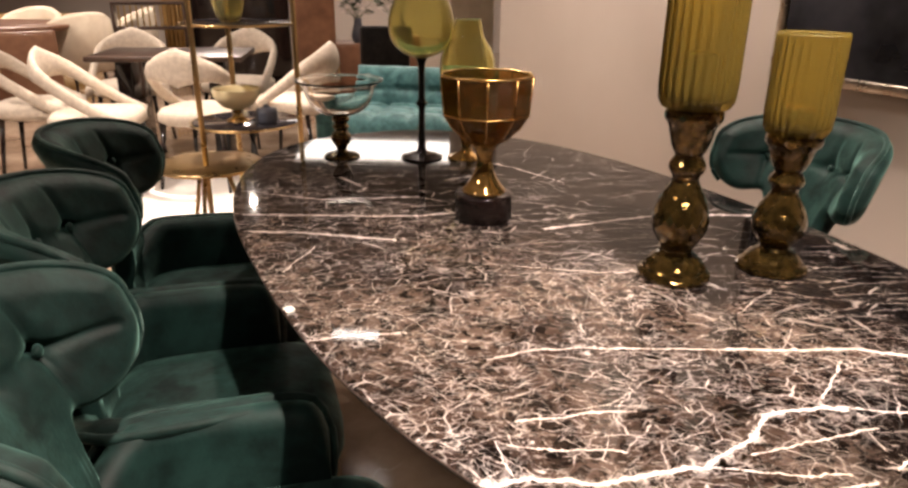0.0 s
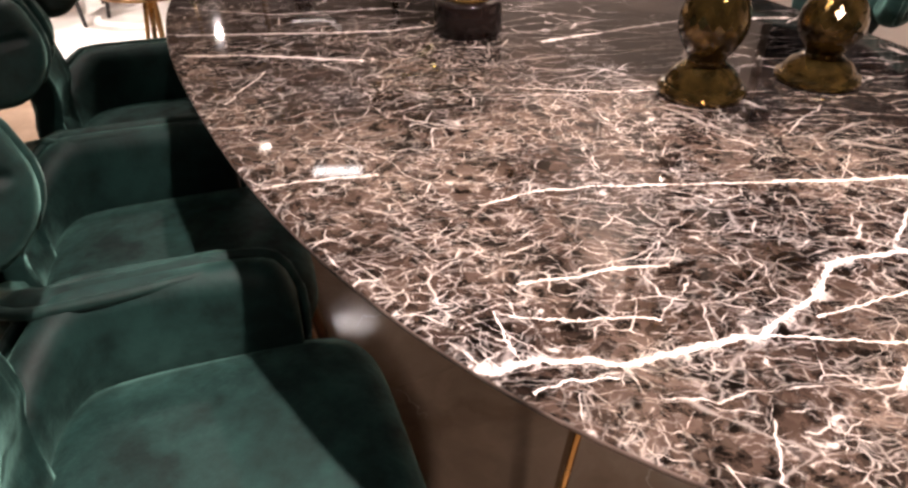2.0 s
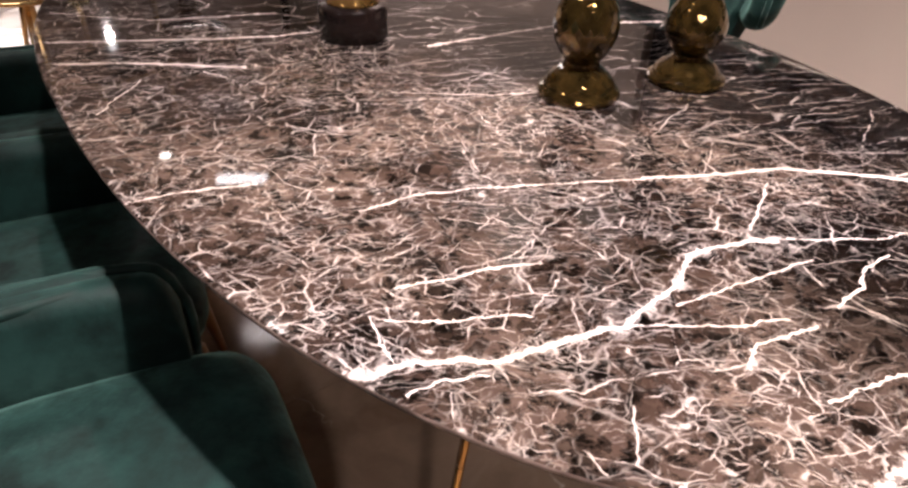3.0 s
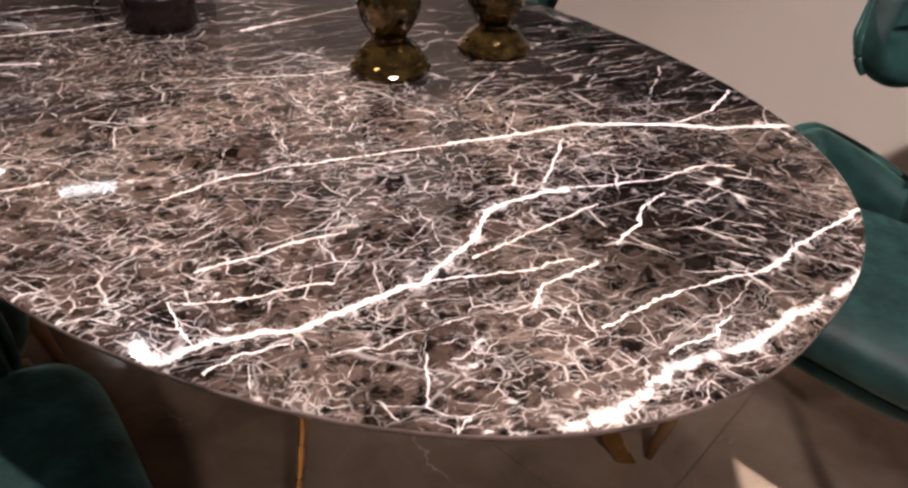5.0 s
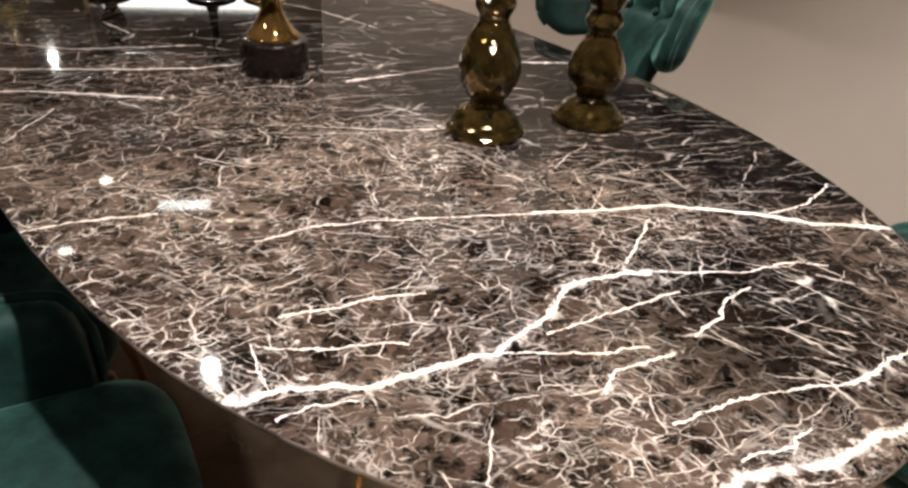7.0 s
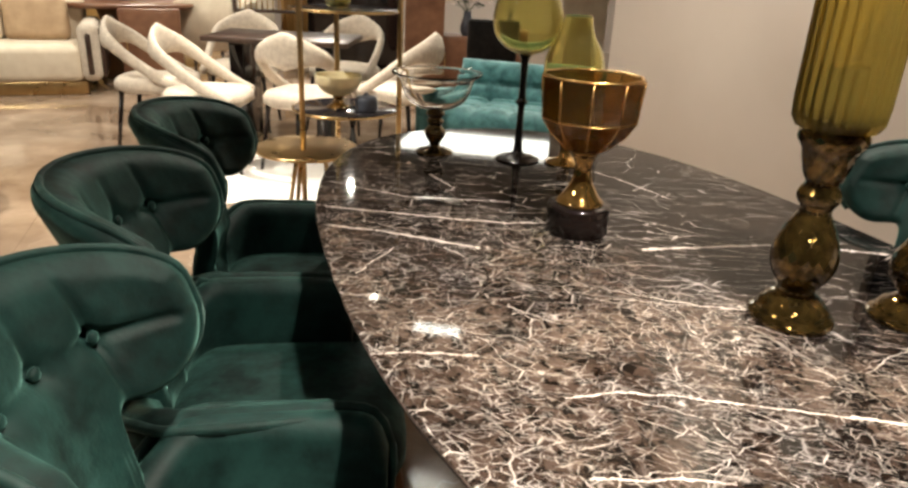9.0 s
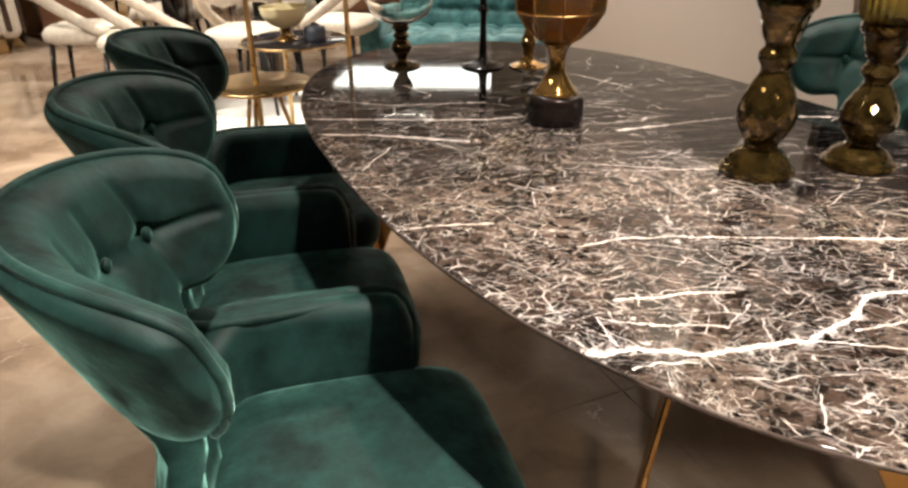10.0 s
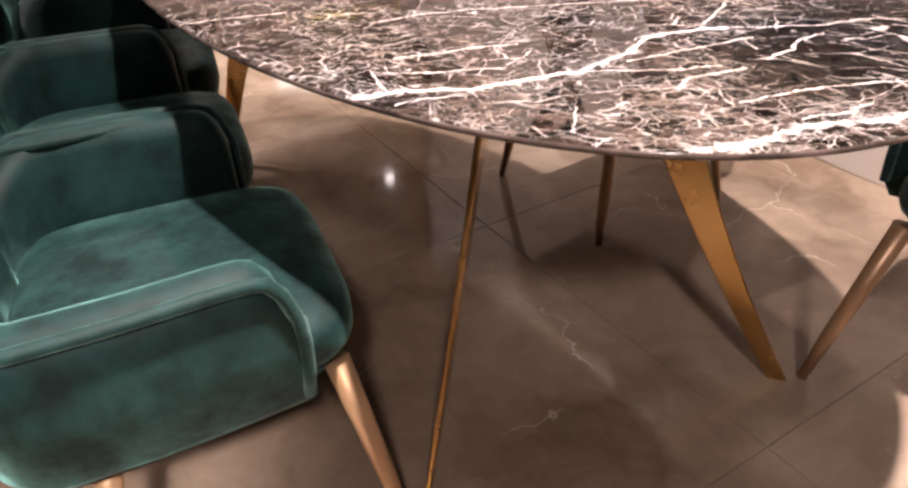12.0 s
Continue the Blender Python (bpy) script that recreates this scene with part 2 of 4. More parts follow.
    # threads: cell borders at several sizes; run is the way they are drawn out, thin their breadth against it
    for scale, width, run, thin, place, low, high, full, gate in (
            (6.5, 0.0055, 112, 0.60, 7.0, 0.47, 0.55, 0.80, far_side), (9.0, 0.0058, 95, 0.45, 9.0, 0.49, 0.57, 0.80, None),
            (14.0, 0.0095, 130, 0.60, 14.0, 0.48, 0.57, 0.80, broken), (22.0, 0.0140, 70, 0.75, 20.0, 0.48, 0.58, 0.75, broken),
            (34.0, 0.0230, 115, 0.70, 24.0, 0.48, 0.58, 0.70, broken), (52.0, 0.0460, 150, 0.75, 30.0, 0.49, 0.60, 0.60, broken),
            (80.0, 0.1000, 100, 0.80, 34.0, 0.50, 0.62, 0.46, broken), (40.0, 0.1250, 112, 0.60, 17.0, 0.59, 0.66, 0.85, broken),
            (11.0, 0.0075, 114, 0.22, 7.0, 0.44, 0.53, 0.95, far_side), (15.0, 0.0130, 108, 0.16, 7.0, 0.47, 0.56, 0.85, far_side), (26.0, 0.0210, 122, 0.17, 9.0, 0.49, 0.58, 0.70, far_side),
            (22.0, 0.0170, 164, 0.17, 11.0, 0.50, 0.57, 0.70, sheet), (40.0, 0.0300, 170, 0.20, 16.0, 0.49, 0.58, 0.45, sheet),
            (17.0, 0.0110, 120, 0.60, 9.0, 0.49, 0.57, 0.75, sheet)):
        turned = add(t, "ShaderNodeMapping")
        turned.inputs["Rotation"].default_value = (0, 0, radians(-run))
        turned.inputs["Location"].default_value = (scale * 0.37, scale * 0.11, scale)
        link(wavy, turned.inputs[0])
        drawn = add(t, "ShaderNodeMapping")
        drawn.inputs["Scale"].default_value = (thin, 1.15, 1)
        link(turned.outputs[0], drawn.inputs[0])
        v = add(t, "ShaderNodeTexVoronoi", feature="DISTANCE_TO_EDGE", voronoi_dimensions="2D", Scale=scale)
        link(drawn.outputs[0], v.inputs["Vector"])
        line = grey(math_of("DIVIDE", v.outputs["Distance"], swelling.outputs[0]), (0.0, 1.0), (width * 0.4, 0.8), (width, 0.16), (width * 1.8, 0.0))
        off = add(t, "ShaderNodeMapping")
        off.inputs["Location"].default_value = (scale, -scale * 0.7, 0)
        link(wavy, off.inputs[0])
        where = noise_of(t, off.outputs[0], place, 5, 0.7)
        mask = times(times(line, grey(where.outputs[0], (low, 0.0), (high, 1.0))), full)
        if scale > 30 and gate is broken:
            mask = times(mask, patches)
        joined(mask if gate is None else times(mask, gate))
    # the large veins, as bent lines
    bentv = bent(noise_of(t, vec, 150.0, 2, 0.7), 0.006, bent(warp2, 0.014, bent(warp, 0.016, vec)))
    flat = add(t, "ShaderNodeVectorMath", operation="MULTIPLY")
    flat.inputs[1].default_value = (1, 1, 0)
    link(bentv, flat.inputs[0])
    rag = add(t, "ShaderNodeMapRange")
    rag.inputs["From Min"].default_value, rag.inputs["From Max"].default_value = 0.3, 0.7
    rag.inputs["To Min"].default_value, rag.inputs["To Max"].default_value = 0.12, 1.2
    link(noise_of(t, vec, 42, 6, 0.8).outputs[0], rag.inputs[0])
    crumb = noise_of(t, wavy, 75, 5, 0.72)
    for half, way in VEINS:
        near = None
        for p, q in zip(way, way[1:]):
            a, d = Vector((*p, 0)), Vector((q[0] - p[0], q[1] - p[1], 0))
            rel = add(t, "ShaderNodeVectorMath", operation="SUBTRACT")
            link(flat.outputs[0], rel.inputs[0])
            rel.inputs[1].default_value = a
            dot = add(t, "ShaderNodeVectorMath", operation="DOT_PRODUCT")
            link(rel.outputs[0], dot.inputs[0])
            dot.inputs[1].default_value = d / d.length_squared
            cl = t.nodes.new("ShaderNodeClamp")
            link(dot.outputs["Value"], cl.inputs[0])
            on = add(t, "ShaderNodeVectorMath", operation="SCALE")
            on.inputs[0].default_value = d
            link(cl.outputs[0], on.inputs["Scale"])
            far = add(t, "ShaderNodeVectorMath", operation="DISTANCE")
            link(rel.outputs[0], far.inputs[0])
            link(on.outputs[0], far.inputs[1])
            near = far.outputs["Value"] if near is None else math_of("MINIMUM", near, far.outputs["Value"])
        width = math_of("DIVIDE", near, times(rag.outputs[0], half * (0.85 if half > 0.0045 else 0.66)))
        core = grey(width, (0.35, 1.0), (1.0, 0.0))
        joined(times(core, grey(crumb.outputs[0], (0.42, 0.2), (0.50, 1.0))) if half > 0.01 else core)
        if half > 0.004:
            joined(times(grey(math_of("MULTIPLY", width, 0.28), (0.14, 0.7), (1.0, 0.0)), grey(crumb.outputs[0], (0.53, 0.0), (0.60, 1.0))))
    tone = ramp(t, cloud.outputs[0], [(0.3, (0.74, 0.66, 0.65)), (0.7, (0.66, 0.55, 0.47))])
    fin = add(t, "ShaderNodeMix", data_type="RGBA")
    link(white, fin.inputs[0])
    link(ground, fin.inputs[6])
    link(tone, fin.inputs[7])
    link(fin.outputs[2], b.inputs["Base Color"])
    b.inputs["Roughness"].default_value = 0.04
    b.inputs["IOR"].default_value = 1.27
    b.inputs["Specular IOR Level"].default_value = 0.42
    return m


def tiles():
    """Polished brown stone floor: broad clouds, thin pale cracks and fine joints."""
    m, t, b = nodes_of("floor_polished_stone")
    link = t.links.new
    vec = t.nodes.new("ShaderNodeNewGeometry").outputs["Position"]
    w = noise_of(t, vec, 2.2, 5, 0.6)
    mixv = add(t, "ShaderNodeVectorMath", operation="MULTIPLY_ADD")
    mixv.inputs[1].default_value = (0.5, 0.5, 0)
    link(w.outputs["Color"], mixv.inputs[0])
    link(vec, mixv.inputs[2])
    cloud = noise_of(t, mixv.outputs[0], 1.6, 6, 0.6)
    base = ramp(t, cloud.outputs[0], [(0.34, (0.150, 0.098, 0.064)), (0.52, (0.29, 0.208, 0.148)), (0.70, (0.45, 0.345, 0.262))])
    v = add(t, "ShaderNodeTexVoronoi", feature="DISTANCE_TO_EDGE", voronoi_dimensions="2D", Scale=2.6)
    link(mixv.outputs[0], v.inputs["Vector"])
    line = ramp(t, v.outputs["Distance"], [(0.0, (1, 1, 1)), (0.006, (0, 0, 0))])
    wh = noise_of(t, vec, 3.0, 2)
    k = add(t, "ShaderNodeMath", operation="MULTIPLY")
    link(line, k.inputs[0])
    link(ramp(t, wh.outputs[0], [(0.52, (0, 0, 0)), (0.62, (0.6,) * 3)]), k.inputs[1])
    mx = add(t, "ShaderNodeMix", data_type="RGBA")
    link(k.outputs[0], mx.inputs[0])
    link(base, mx.inputs[6])
    mx.inputs[7].default_value = (0.72, 0.63, 0.54, 1)
    link(mx.outputs[2], b.inputs["Base Color"])
    link(ramp(t, cloud.outputs[0], [(0.3, (0.05,) * 3), (0.7, (0.13,) * 3)]), b.inputs["Roughness"])
    b.inputs["Specular IOR Level"].default_value = 0.34
    return m


GROUT = surface("floor_joint", (0.26, 0.19, 0.14), (0.34, 0.25, 0.19), 20, 0.7, 0.0, 0.1)
MARBLE, FLOOR = marble(), tiles()
EDGE = surface("marble_polished_edge", (0.020, 0.013, 0.011), (0.20, 0.145, 0.125), 16, 0.1, 0.0, 0.0)
GREEN = velvet("velvet_green", (0.0016, 0.0080, 0.0070), (0.0060, 0.0270, 0.0235), (0.26, 0.53, 0.46))
MOSS = velvet("velvet_moss", (0.032, 0.042, 0.018), (0.085, 0.105, 0.055), (0.5, 0.55, 0.42))
CHARCOAL = velvet("velvet_charcoal", (0.003, 0.002, 0.002), (0.012, 0.009, 0.008), (0.3, 0.28, 0.26))
GREEN_PIPE = velvet("velvet_piping", (0.003, 0.013, 0.011), (0.010, 0.040, 0.034), (0.40, 0.62, 0.56))
TEAL = velvet("velvet_teal", (0.02, 0.075, 0.080), (0.065, 0.175, 0.180), (0.75, 0.95, 0.95))
GOLD = surface("gold_satin", (0.50, 0.30, 0.10), (0.66, 0.43, 0.17), 8, 0.24, 1.0, 0.03)
TANLEG = surface("gold_lacquered_leg", (0.36, 0.20, 0.10), (0.46, 0.28, 0.15), 10, 0.36, 0.3, 0.03)
BRASS = surface("brass_brushed", (0.42, 0.29, 0.13), (0.56, 0.40, 0.20), 9, 0.3, 1.0, 0.05, 180)
AMBER = surface("amber_lustre", (0.026, 0.016, 0.005), (0.24, 0.155, 0.045), 55, 0.045, 0.92, 0.14, 70, 0.02, Coat_Weight=0.8)
AMBER_GOLD = surface("gold_lustre", (0.26, 0.13, 0.025), (0.68, 0.43, 0.14), 24, 0.06, 0.92, 0.05, 40, 0.02, Coat_Weight=0.6)
BLACK = surface("black_gloss", (0.004, 0.003, 0.003), (0.014, 0.008, 0.007), 8, 0.14, 0.0, 0.03)
WALL = surface("plaster_beige", (0.50, 0.42, 0.36), (0.56, 0.48, 0.42), 1.4, 0.75, 0.0, 0.06, 90)
CEIL = surface("ceiling_paint", (0.26, 0.23, 0.20), (0.30, 0.27, 0.235), 1.4, 0.8, 0.0, 0.05)
BOUCLE = surface("boucle_cream", (0.44, 0.37, 0.30), (0.60, 0.52, 0.43), 40, 0.9, 0.0, 0.6, 140)
CREAM = surface("linen_cream", (0.60, 0.50, 0.38), (0.72, 0.63, 0.50), 9, 0.85, 0.0, 0.25, 200)
BEIGE = surface("fabric_tan", (0.36, 0.24, 0.14), (0.48, 0.34, 0.21), 9, 0.8, 0.0, 0.2, 200)
DARKWOOD = surface("wood_dark", (0.022, 0.012, 0.009), (0.055, 0.030, 0.020), 7, 0.32, 0.0, 0.1, 40)
WALNUT = surface("wood_walnut", (0.12, 0.050, 0.026), (0.22, 0.105, 0.056), 7, 0.4, 0.0, 0.1, 40)
CLEAR = glass("glass_clear", (0.97, 0.96, 0.94), 0.01, 1.0, 1.2)
SMOKE = surface("glass_smoked", (0.012, 0.010, 0.012), (0.03, 0.026, 0.03), 5, 0.06, 0.0, 0.0)
SHADE = glass("glass_amber_ribbed", (0.42, 0.30, 0.065), 0.20, 0.82, 1.38)
OLIVE = glass("glass_olive", (0.94, 0.89, 0.50), 0.05, 0.90, 1.16)
AMBER_GLASS = glass("glass_amber_dark", (0.36, 0.20, 0.055), 0.02, 0.94, 1.5)
CANDLE = surface("wax_ochre", (0.20, 0.12, 0.03), (0.26, 0.16, 0.045), 8, 0.5, 0.0, 0.03, Subsurface_Weight=0.3)
WAXBOWL = surface("glass_milky_yellow", (0.80, 0.68, 0.40), (0.86, 0.76, 0.50), 6, 0.25, 0.0, 0.0)
TANWOOD = surface("wood_tan", (0.38, 0.22, 0.07), (0.50, 0.31, 0.11), 6, 0.4, 0.0, 0.1, 40)
PETAL = surface("petal_white", (0.62, 0.52, 0.46), (0.78, 0.70, 0.64), 20, 0.8, 0.0, 0.1)
LEAF = surface("leaf_dark", (0.02, 0.035, 0.012), (0.05, 0.075, 0.03), 20, 0.6, 0.0, 0.1)
SLATE = surface("ceramic_slate", (0.05, 0.055, 0.075), (0.09, 0.095, 0.12), 12, 0.4, 0.0, 0.1)
RUG = surface("rug_white", (0.74, 0.70, 0.66), (0.82, 0.79, 0.75), 12, 0.95, 0.0, 0.5, 120)
LAMPGLOW = glow("lamp_glow", (1.0, 0.86, 0.68), 60)
PANELGLOW = glow("light_panel_glow", (1.0, 0.92, 0.82), 9)
PANELBRIGHT = glow("square_panel_glow", (1.0, 0.92, 0.82), 25)
CANVAS = surface("painting_canvas", (0.006, 0.006, 0.008), (0.06, 0.06, 0.07), 3.5, 0.2, 0.0, 0.25, 25)
SILVER = surface("silver_beading", (0.42, 0.36, 0.30), (0.62, 0.56, 0.48), 30, 0.3, 1.0, 0.2, 90)


# ---- building blocks ----
def mesh_of(name, bm, smooth=True):
    me = bpy.data.meshes.new(name)
    bmesh.ops.recalc_face_normals(bm, faces=bm.faces)
    bm.to_mesh(me)
    bm.free()
    for p in me.polygons:
        p.use_smooth = smooth
    return me


def part(name, bm, material, parent=None, label="", smooth=True):
    ob = new(name, mesh_of(name, bm, smooth))
    ob.data.materials.append(material)
    if parent is not None:
        ob.parent = parent
    if label:
        ob["label"] = label
    return ob


def thing(name, m, label, category, group="", kind=""):
    ob = new(name)
    ob.empty_display_size = 0.1
    ob.matrix_world = m
    return tagged(ob, label, category, group, kind)


def box(bm, size, loc, bevel=0.0, turn=None, segments=2):
    got = bmesh.ops.create_cube(bm, size=1.0)["verts"]
    bmesh.ops.scale(bm, vec=size, verts=got)
    if bevel:
        edges = list({e for v in got for e in v.link_edges})
        res = bmesh.ops.bevel(bm, geom=edges, offset=bevel, segments=segments, affect="EDGES", profile=0.5)
        got = list({v for f in res["faces"] for v in f.verts} | {v for v in got if v.is_valid})
    if turn is not None:
        bmesh.ops.transform(bm, matrix=turn, verts=got)
    bmesh.ops.translate(bm, vec=loc, verts=got)
    return bm


def rings_mesh(bm, rings, close=True, caps=True):
    """Joins rows of points into a skin."""
    rows = [[bm.verts.new(p) for p in r] for r in rings]
    n = len(rows[0])
    for a, c in zip(rows, rows[1:]):
        for i in range(n if close else n - 1):
            j = (i + 1) % n
            bm.faces.new((a[i], a[j], c[j], c[i]))
    if caps:
        bm.faces.new(rows[0][::-1])
        bm.faces.new(rows[-1])
    return bm


def facets(bm, profile, segs=14):
    """A turned form cut into diamond facets: each ring stands half a step on from the last."""
    rows = []
    for k, (r, z) in enumerate(profile):
        rows.append([bm.verts.new((r * math.cos(2 * math.pi * (i + 0.5 * (k % 2)) / segs), r * math.sin(2 * math.pi * (i + 0.5 * (k % 2)) / segs), z)) for i in range(segs)])
    for k, (a, c) in enumerate(zip(rows, rows[1:])):
        for i in range(segs):
            j = (i + 1) % segs
            if k % 2 == 0:
                bm.faces.new((a[i], a[j], c[i]))
                bm.faces.new((a[j], c[j], c[i]))
            else:
                bm.faces.new((a[i], c[j], c[i]))
                bm.faces.new((a[i], a[j], c[j]))
    bm.faces.new(rows[0][::-1])
    bm.faces.new(rows[-1])
    return bm


def lathe(bm, profile, segs=32, loc=(0, 0, 0), ribs=0, rib=0.0, caps=True):
    out = []
    for r, z in profile:
        out.append([(loc[0] + r * (1 + (rib * math.cos(ribs * 2 * math.pi * i / segs) if ribs else 0)) * math.cos(2 * math.pi * i / segs),
                     loc[1] + r * (1 + (rib * math.cos(ribs * 2 * math.pi * i / segs) if ribs else 0)) * math.sin(2 * math.pi * i / segs), loc[2] + z) for i in range(segs)])
    return rings_mesh(bm, out, True, caps)


def eased(profile, steps=5):
    """A smooth profile through the given points."""
    out, n = [], len(profile)
    for i in range(n - 1):
        p0, p1, p2, p3 = profile[max(0, i - 1)], profile[i], profile[i + 1], profile[min(n - 1, i + 2)]
        for s in range(steps):
            k = s / steps
            out.append(tuple(0.5 * (2 * b + (c - a) * k + (2 * a - 5 * b + 4 * c - d) * k * k + (3 * b - a - 3 * c + d) * k ** 3) for a, b, c, d in zip(p0, p1, p2, p3)))
    return out + [tuple(profile[-1])]


def tube(bm, way, radius, segs=8, closed=False, tip=None):
    pts = [Vector(p) for p in way]
    n, rings = len(pts), []
    up = Vector((0.12, 0.05, 1)).normalized()
    for i, p in enumerate(pts):
        d = (pts[(i + 1) % n] - pts[i - 1]) if closed else (pts[min(i + 1, n - 1)] - pts[max(i - 1, 0)])
        d.normalize()
        if abs(d.dot(up)) > 0.95:
            side = d.cross(Vector((1, 0.2, 0))).normalized()
        else:
            side = d.cross(up).normalized()
        high = side.cross(d)
        r = radius if tip is None else radius + (tip - radius) * i / (n - 1)
        rings.append([p + (side * math.cos(a) + high * math.sin(a)) * r for a in (2 * math.pi * k / segs for k in range(segs))])
    if closed:
        rows = [[bm.verts.new(q) for q in r] for r in rings]
        for i in range(n):
            a, c = rows[i], rows[(i + 1) % n]
            for k in range(segs):
                bm.faces.new((a[k], a[(k + 1) % segs], c[(k + 1) % segs], c[k]))
        return bm
    return rings_mesh(bm, rings)


def slab(bm, outline, rings):
    """A cushion or plate: the outline drawn in by each ring's inset, at its height, and closed to its middle."""
    n = len(outline)
    mid = Vector((sum(p[0] for p in outline) / n, sum(p[1] for p in outline) / n))
    wide, deep = max(abs(p[0] - mid.x) for p in outline), max(abs(p[1] - mid.y) for p in outline)
    rows = []
    for inset, z in rings:
        kx, ky = 1 - inset / wide, 1 - inset / deep
        rows.append([bm.verts.new((mid.x + (x - mid.x) * kx, mid.y + (y - mid.y) * ky, z)) for x, y in outline])
    for a, c in zip(rows, rows[1:]):
        for i in range(n):
            bm.faces.new((a[i], a[(i + 1) % n], c[(i + 1) % n], c[i]))
    for row, flip in ((rows[0], True), (rows[-1], False)):
        hub = bm.verts.new((mid.x, mid.y, row[0].co.z))
        for i in range(n):
            f = (row[i], row[(i + 1) % n], hub)
            bm.faces.new(f[::-1] if flip else f)
    return bm


def oval(a, b, n=48, power=2.0):
    out = []
    for i in range(n):
        k = 2 * math.pi * i / n
        c, s = math.cos(k), math.sin(k)
        out.append((a * math.copysign(abs(c) ** (2 / power), c), b * math.copysign(abs(s) ** (2 / power), s)))
    return out


# ---- the room ----
def wall(name, a, c, height, thick, material, z=0.0):
    a, c = Vector(a), Vector(c)
    d = c - a
    bm = box(bmesh.new(), (d.length, thick, height), (0, 0, height / 2 + z), 0.004)
    ob = part(name, bm, material, smooth=False)
    mid = (a + c) / 2
    ob.matrix_world = pose(mid.x, mid.y, 0, 0, 0, math.degrees(math.atan2(d.y, d.x)))
    return tagged(ob, kind="structure")


FLOOR_OB = tagged(part("floor", box(bmesh.new(), (20, 20, 0.1), (-3, 4, -0.0525)), GROUT, smooth=False), "polished beige brown stone tile floor with pale veins", "floor", kind="structure")
bm = box(bmesh.new(), (20, 20, 0.1), (-3, 4, 2.97))
tagged(part("ceiling", bm, CEIL, smooth=False), "plain warm white showroom ceiling", "ceiling", kind="structure")
w = wall("wall_east", at(-4.5, 1.30), at(2.25, 1.30), 2.92, 0.2, WALL)
tagged(w, "plain beige plaster wall behind the dining table", "wall")
tagged(wall("wall_return", at(2.15, 1.40), at(2.15, 2.6), 2.92, 0.2, WALL), "beige return of the plaster wall", "wall")
wall("wall_north", (-12, 12.6, 0), (6, 12.6, 0), 2.92, 0.2, WALL)
wall("wall_west", (-11.6, -5, 0), (-11.6, 12.5, 0), 2.92, 0.2, WALL)
wall("wall_south", (-11.5, -4.2, 0), (6, -4.2, 0), 2.92, 0.2, WALL)
wall("wall_far_east", (5.8, -4.1, 0), (5.8, 12.5, 0), 2.92, 0.2, WALL)


def downlight(x, y):
    ob = thing("ceiling_downlight", pose(x, y, 2.92), "round recessed ceiling downlight with white ring", "ceiling lamp", "ceiling downlights")
    part("ring", lathe(bmesh.new(), [(0.045, -0.002), (0.062, -0.008), (0.066, 0.0), (0.05, 0.004)], 24, caps=False), CEIL, ob)
    part("lens", lathe(bmesh.new(), [(0.046, -0.004), (0.02, -0.005)], 24), LAMPGLOW, ob, "glowing frosted lens")
    return ob


for x, y in ((KEY.x, KEY.y), (-0.4, 2.95), (-1.5, 5.3), (-1.5, 4.3), (-0.3, 7.2), (3.4, 7.35)):
    downlight(x, y)
bm = box(bmesh.new(), (2.6, 1.2, 0.03), (0, 0, 0), 0.006)
p = thing("ceiling_light_panel", pose(-1.5, 11.0, 2.89), "large bright rectangular ceiling light panel", "ceiling lamp")
part("diffuser", bm, PANELGLOW, p)


p = thing("ceiling_light_panel", pose(-0.85, 4.85, 2.905), "small rectangular ceiling light panel", "ceiling lamp")
part("frame", box(bmesh.new(), (0.42, 0.19, 0.024), (0, 0, 0.002), 0.004), CEIL, p)
part("diffuser", box(bmesh.new(), (0.36, 0.13, 0.01), (0, 0, -0.012), 0.003), PANELBRIGHT, p, "glowing white diffuser")


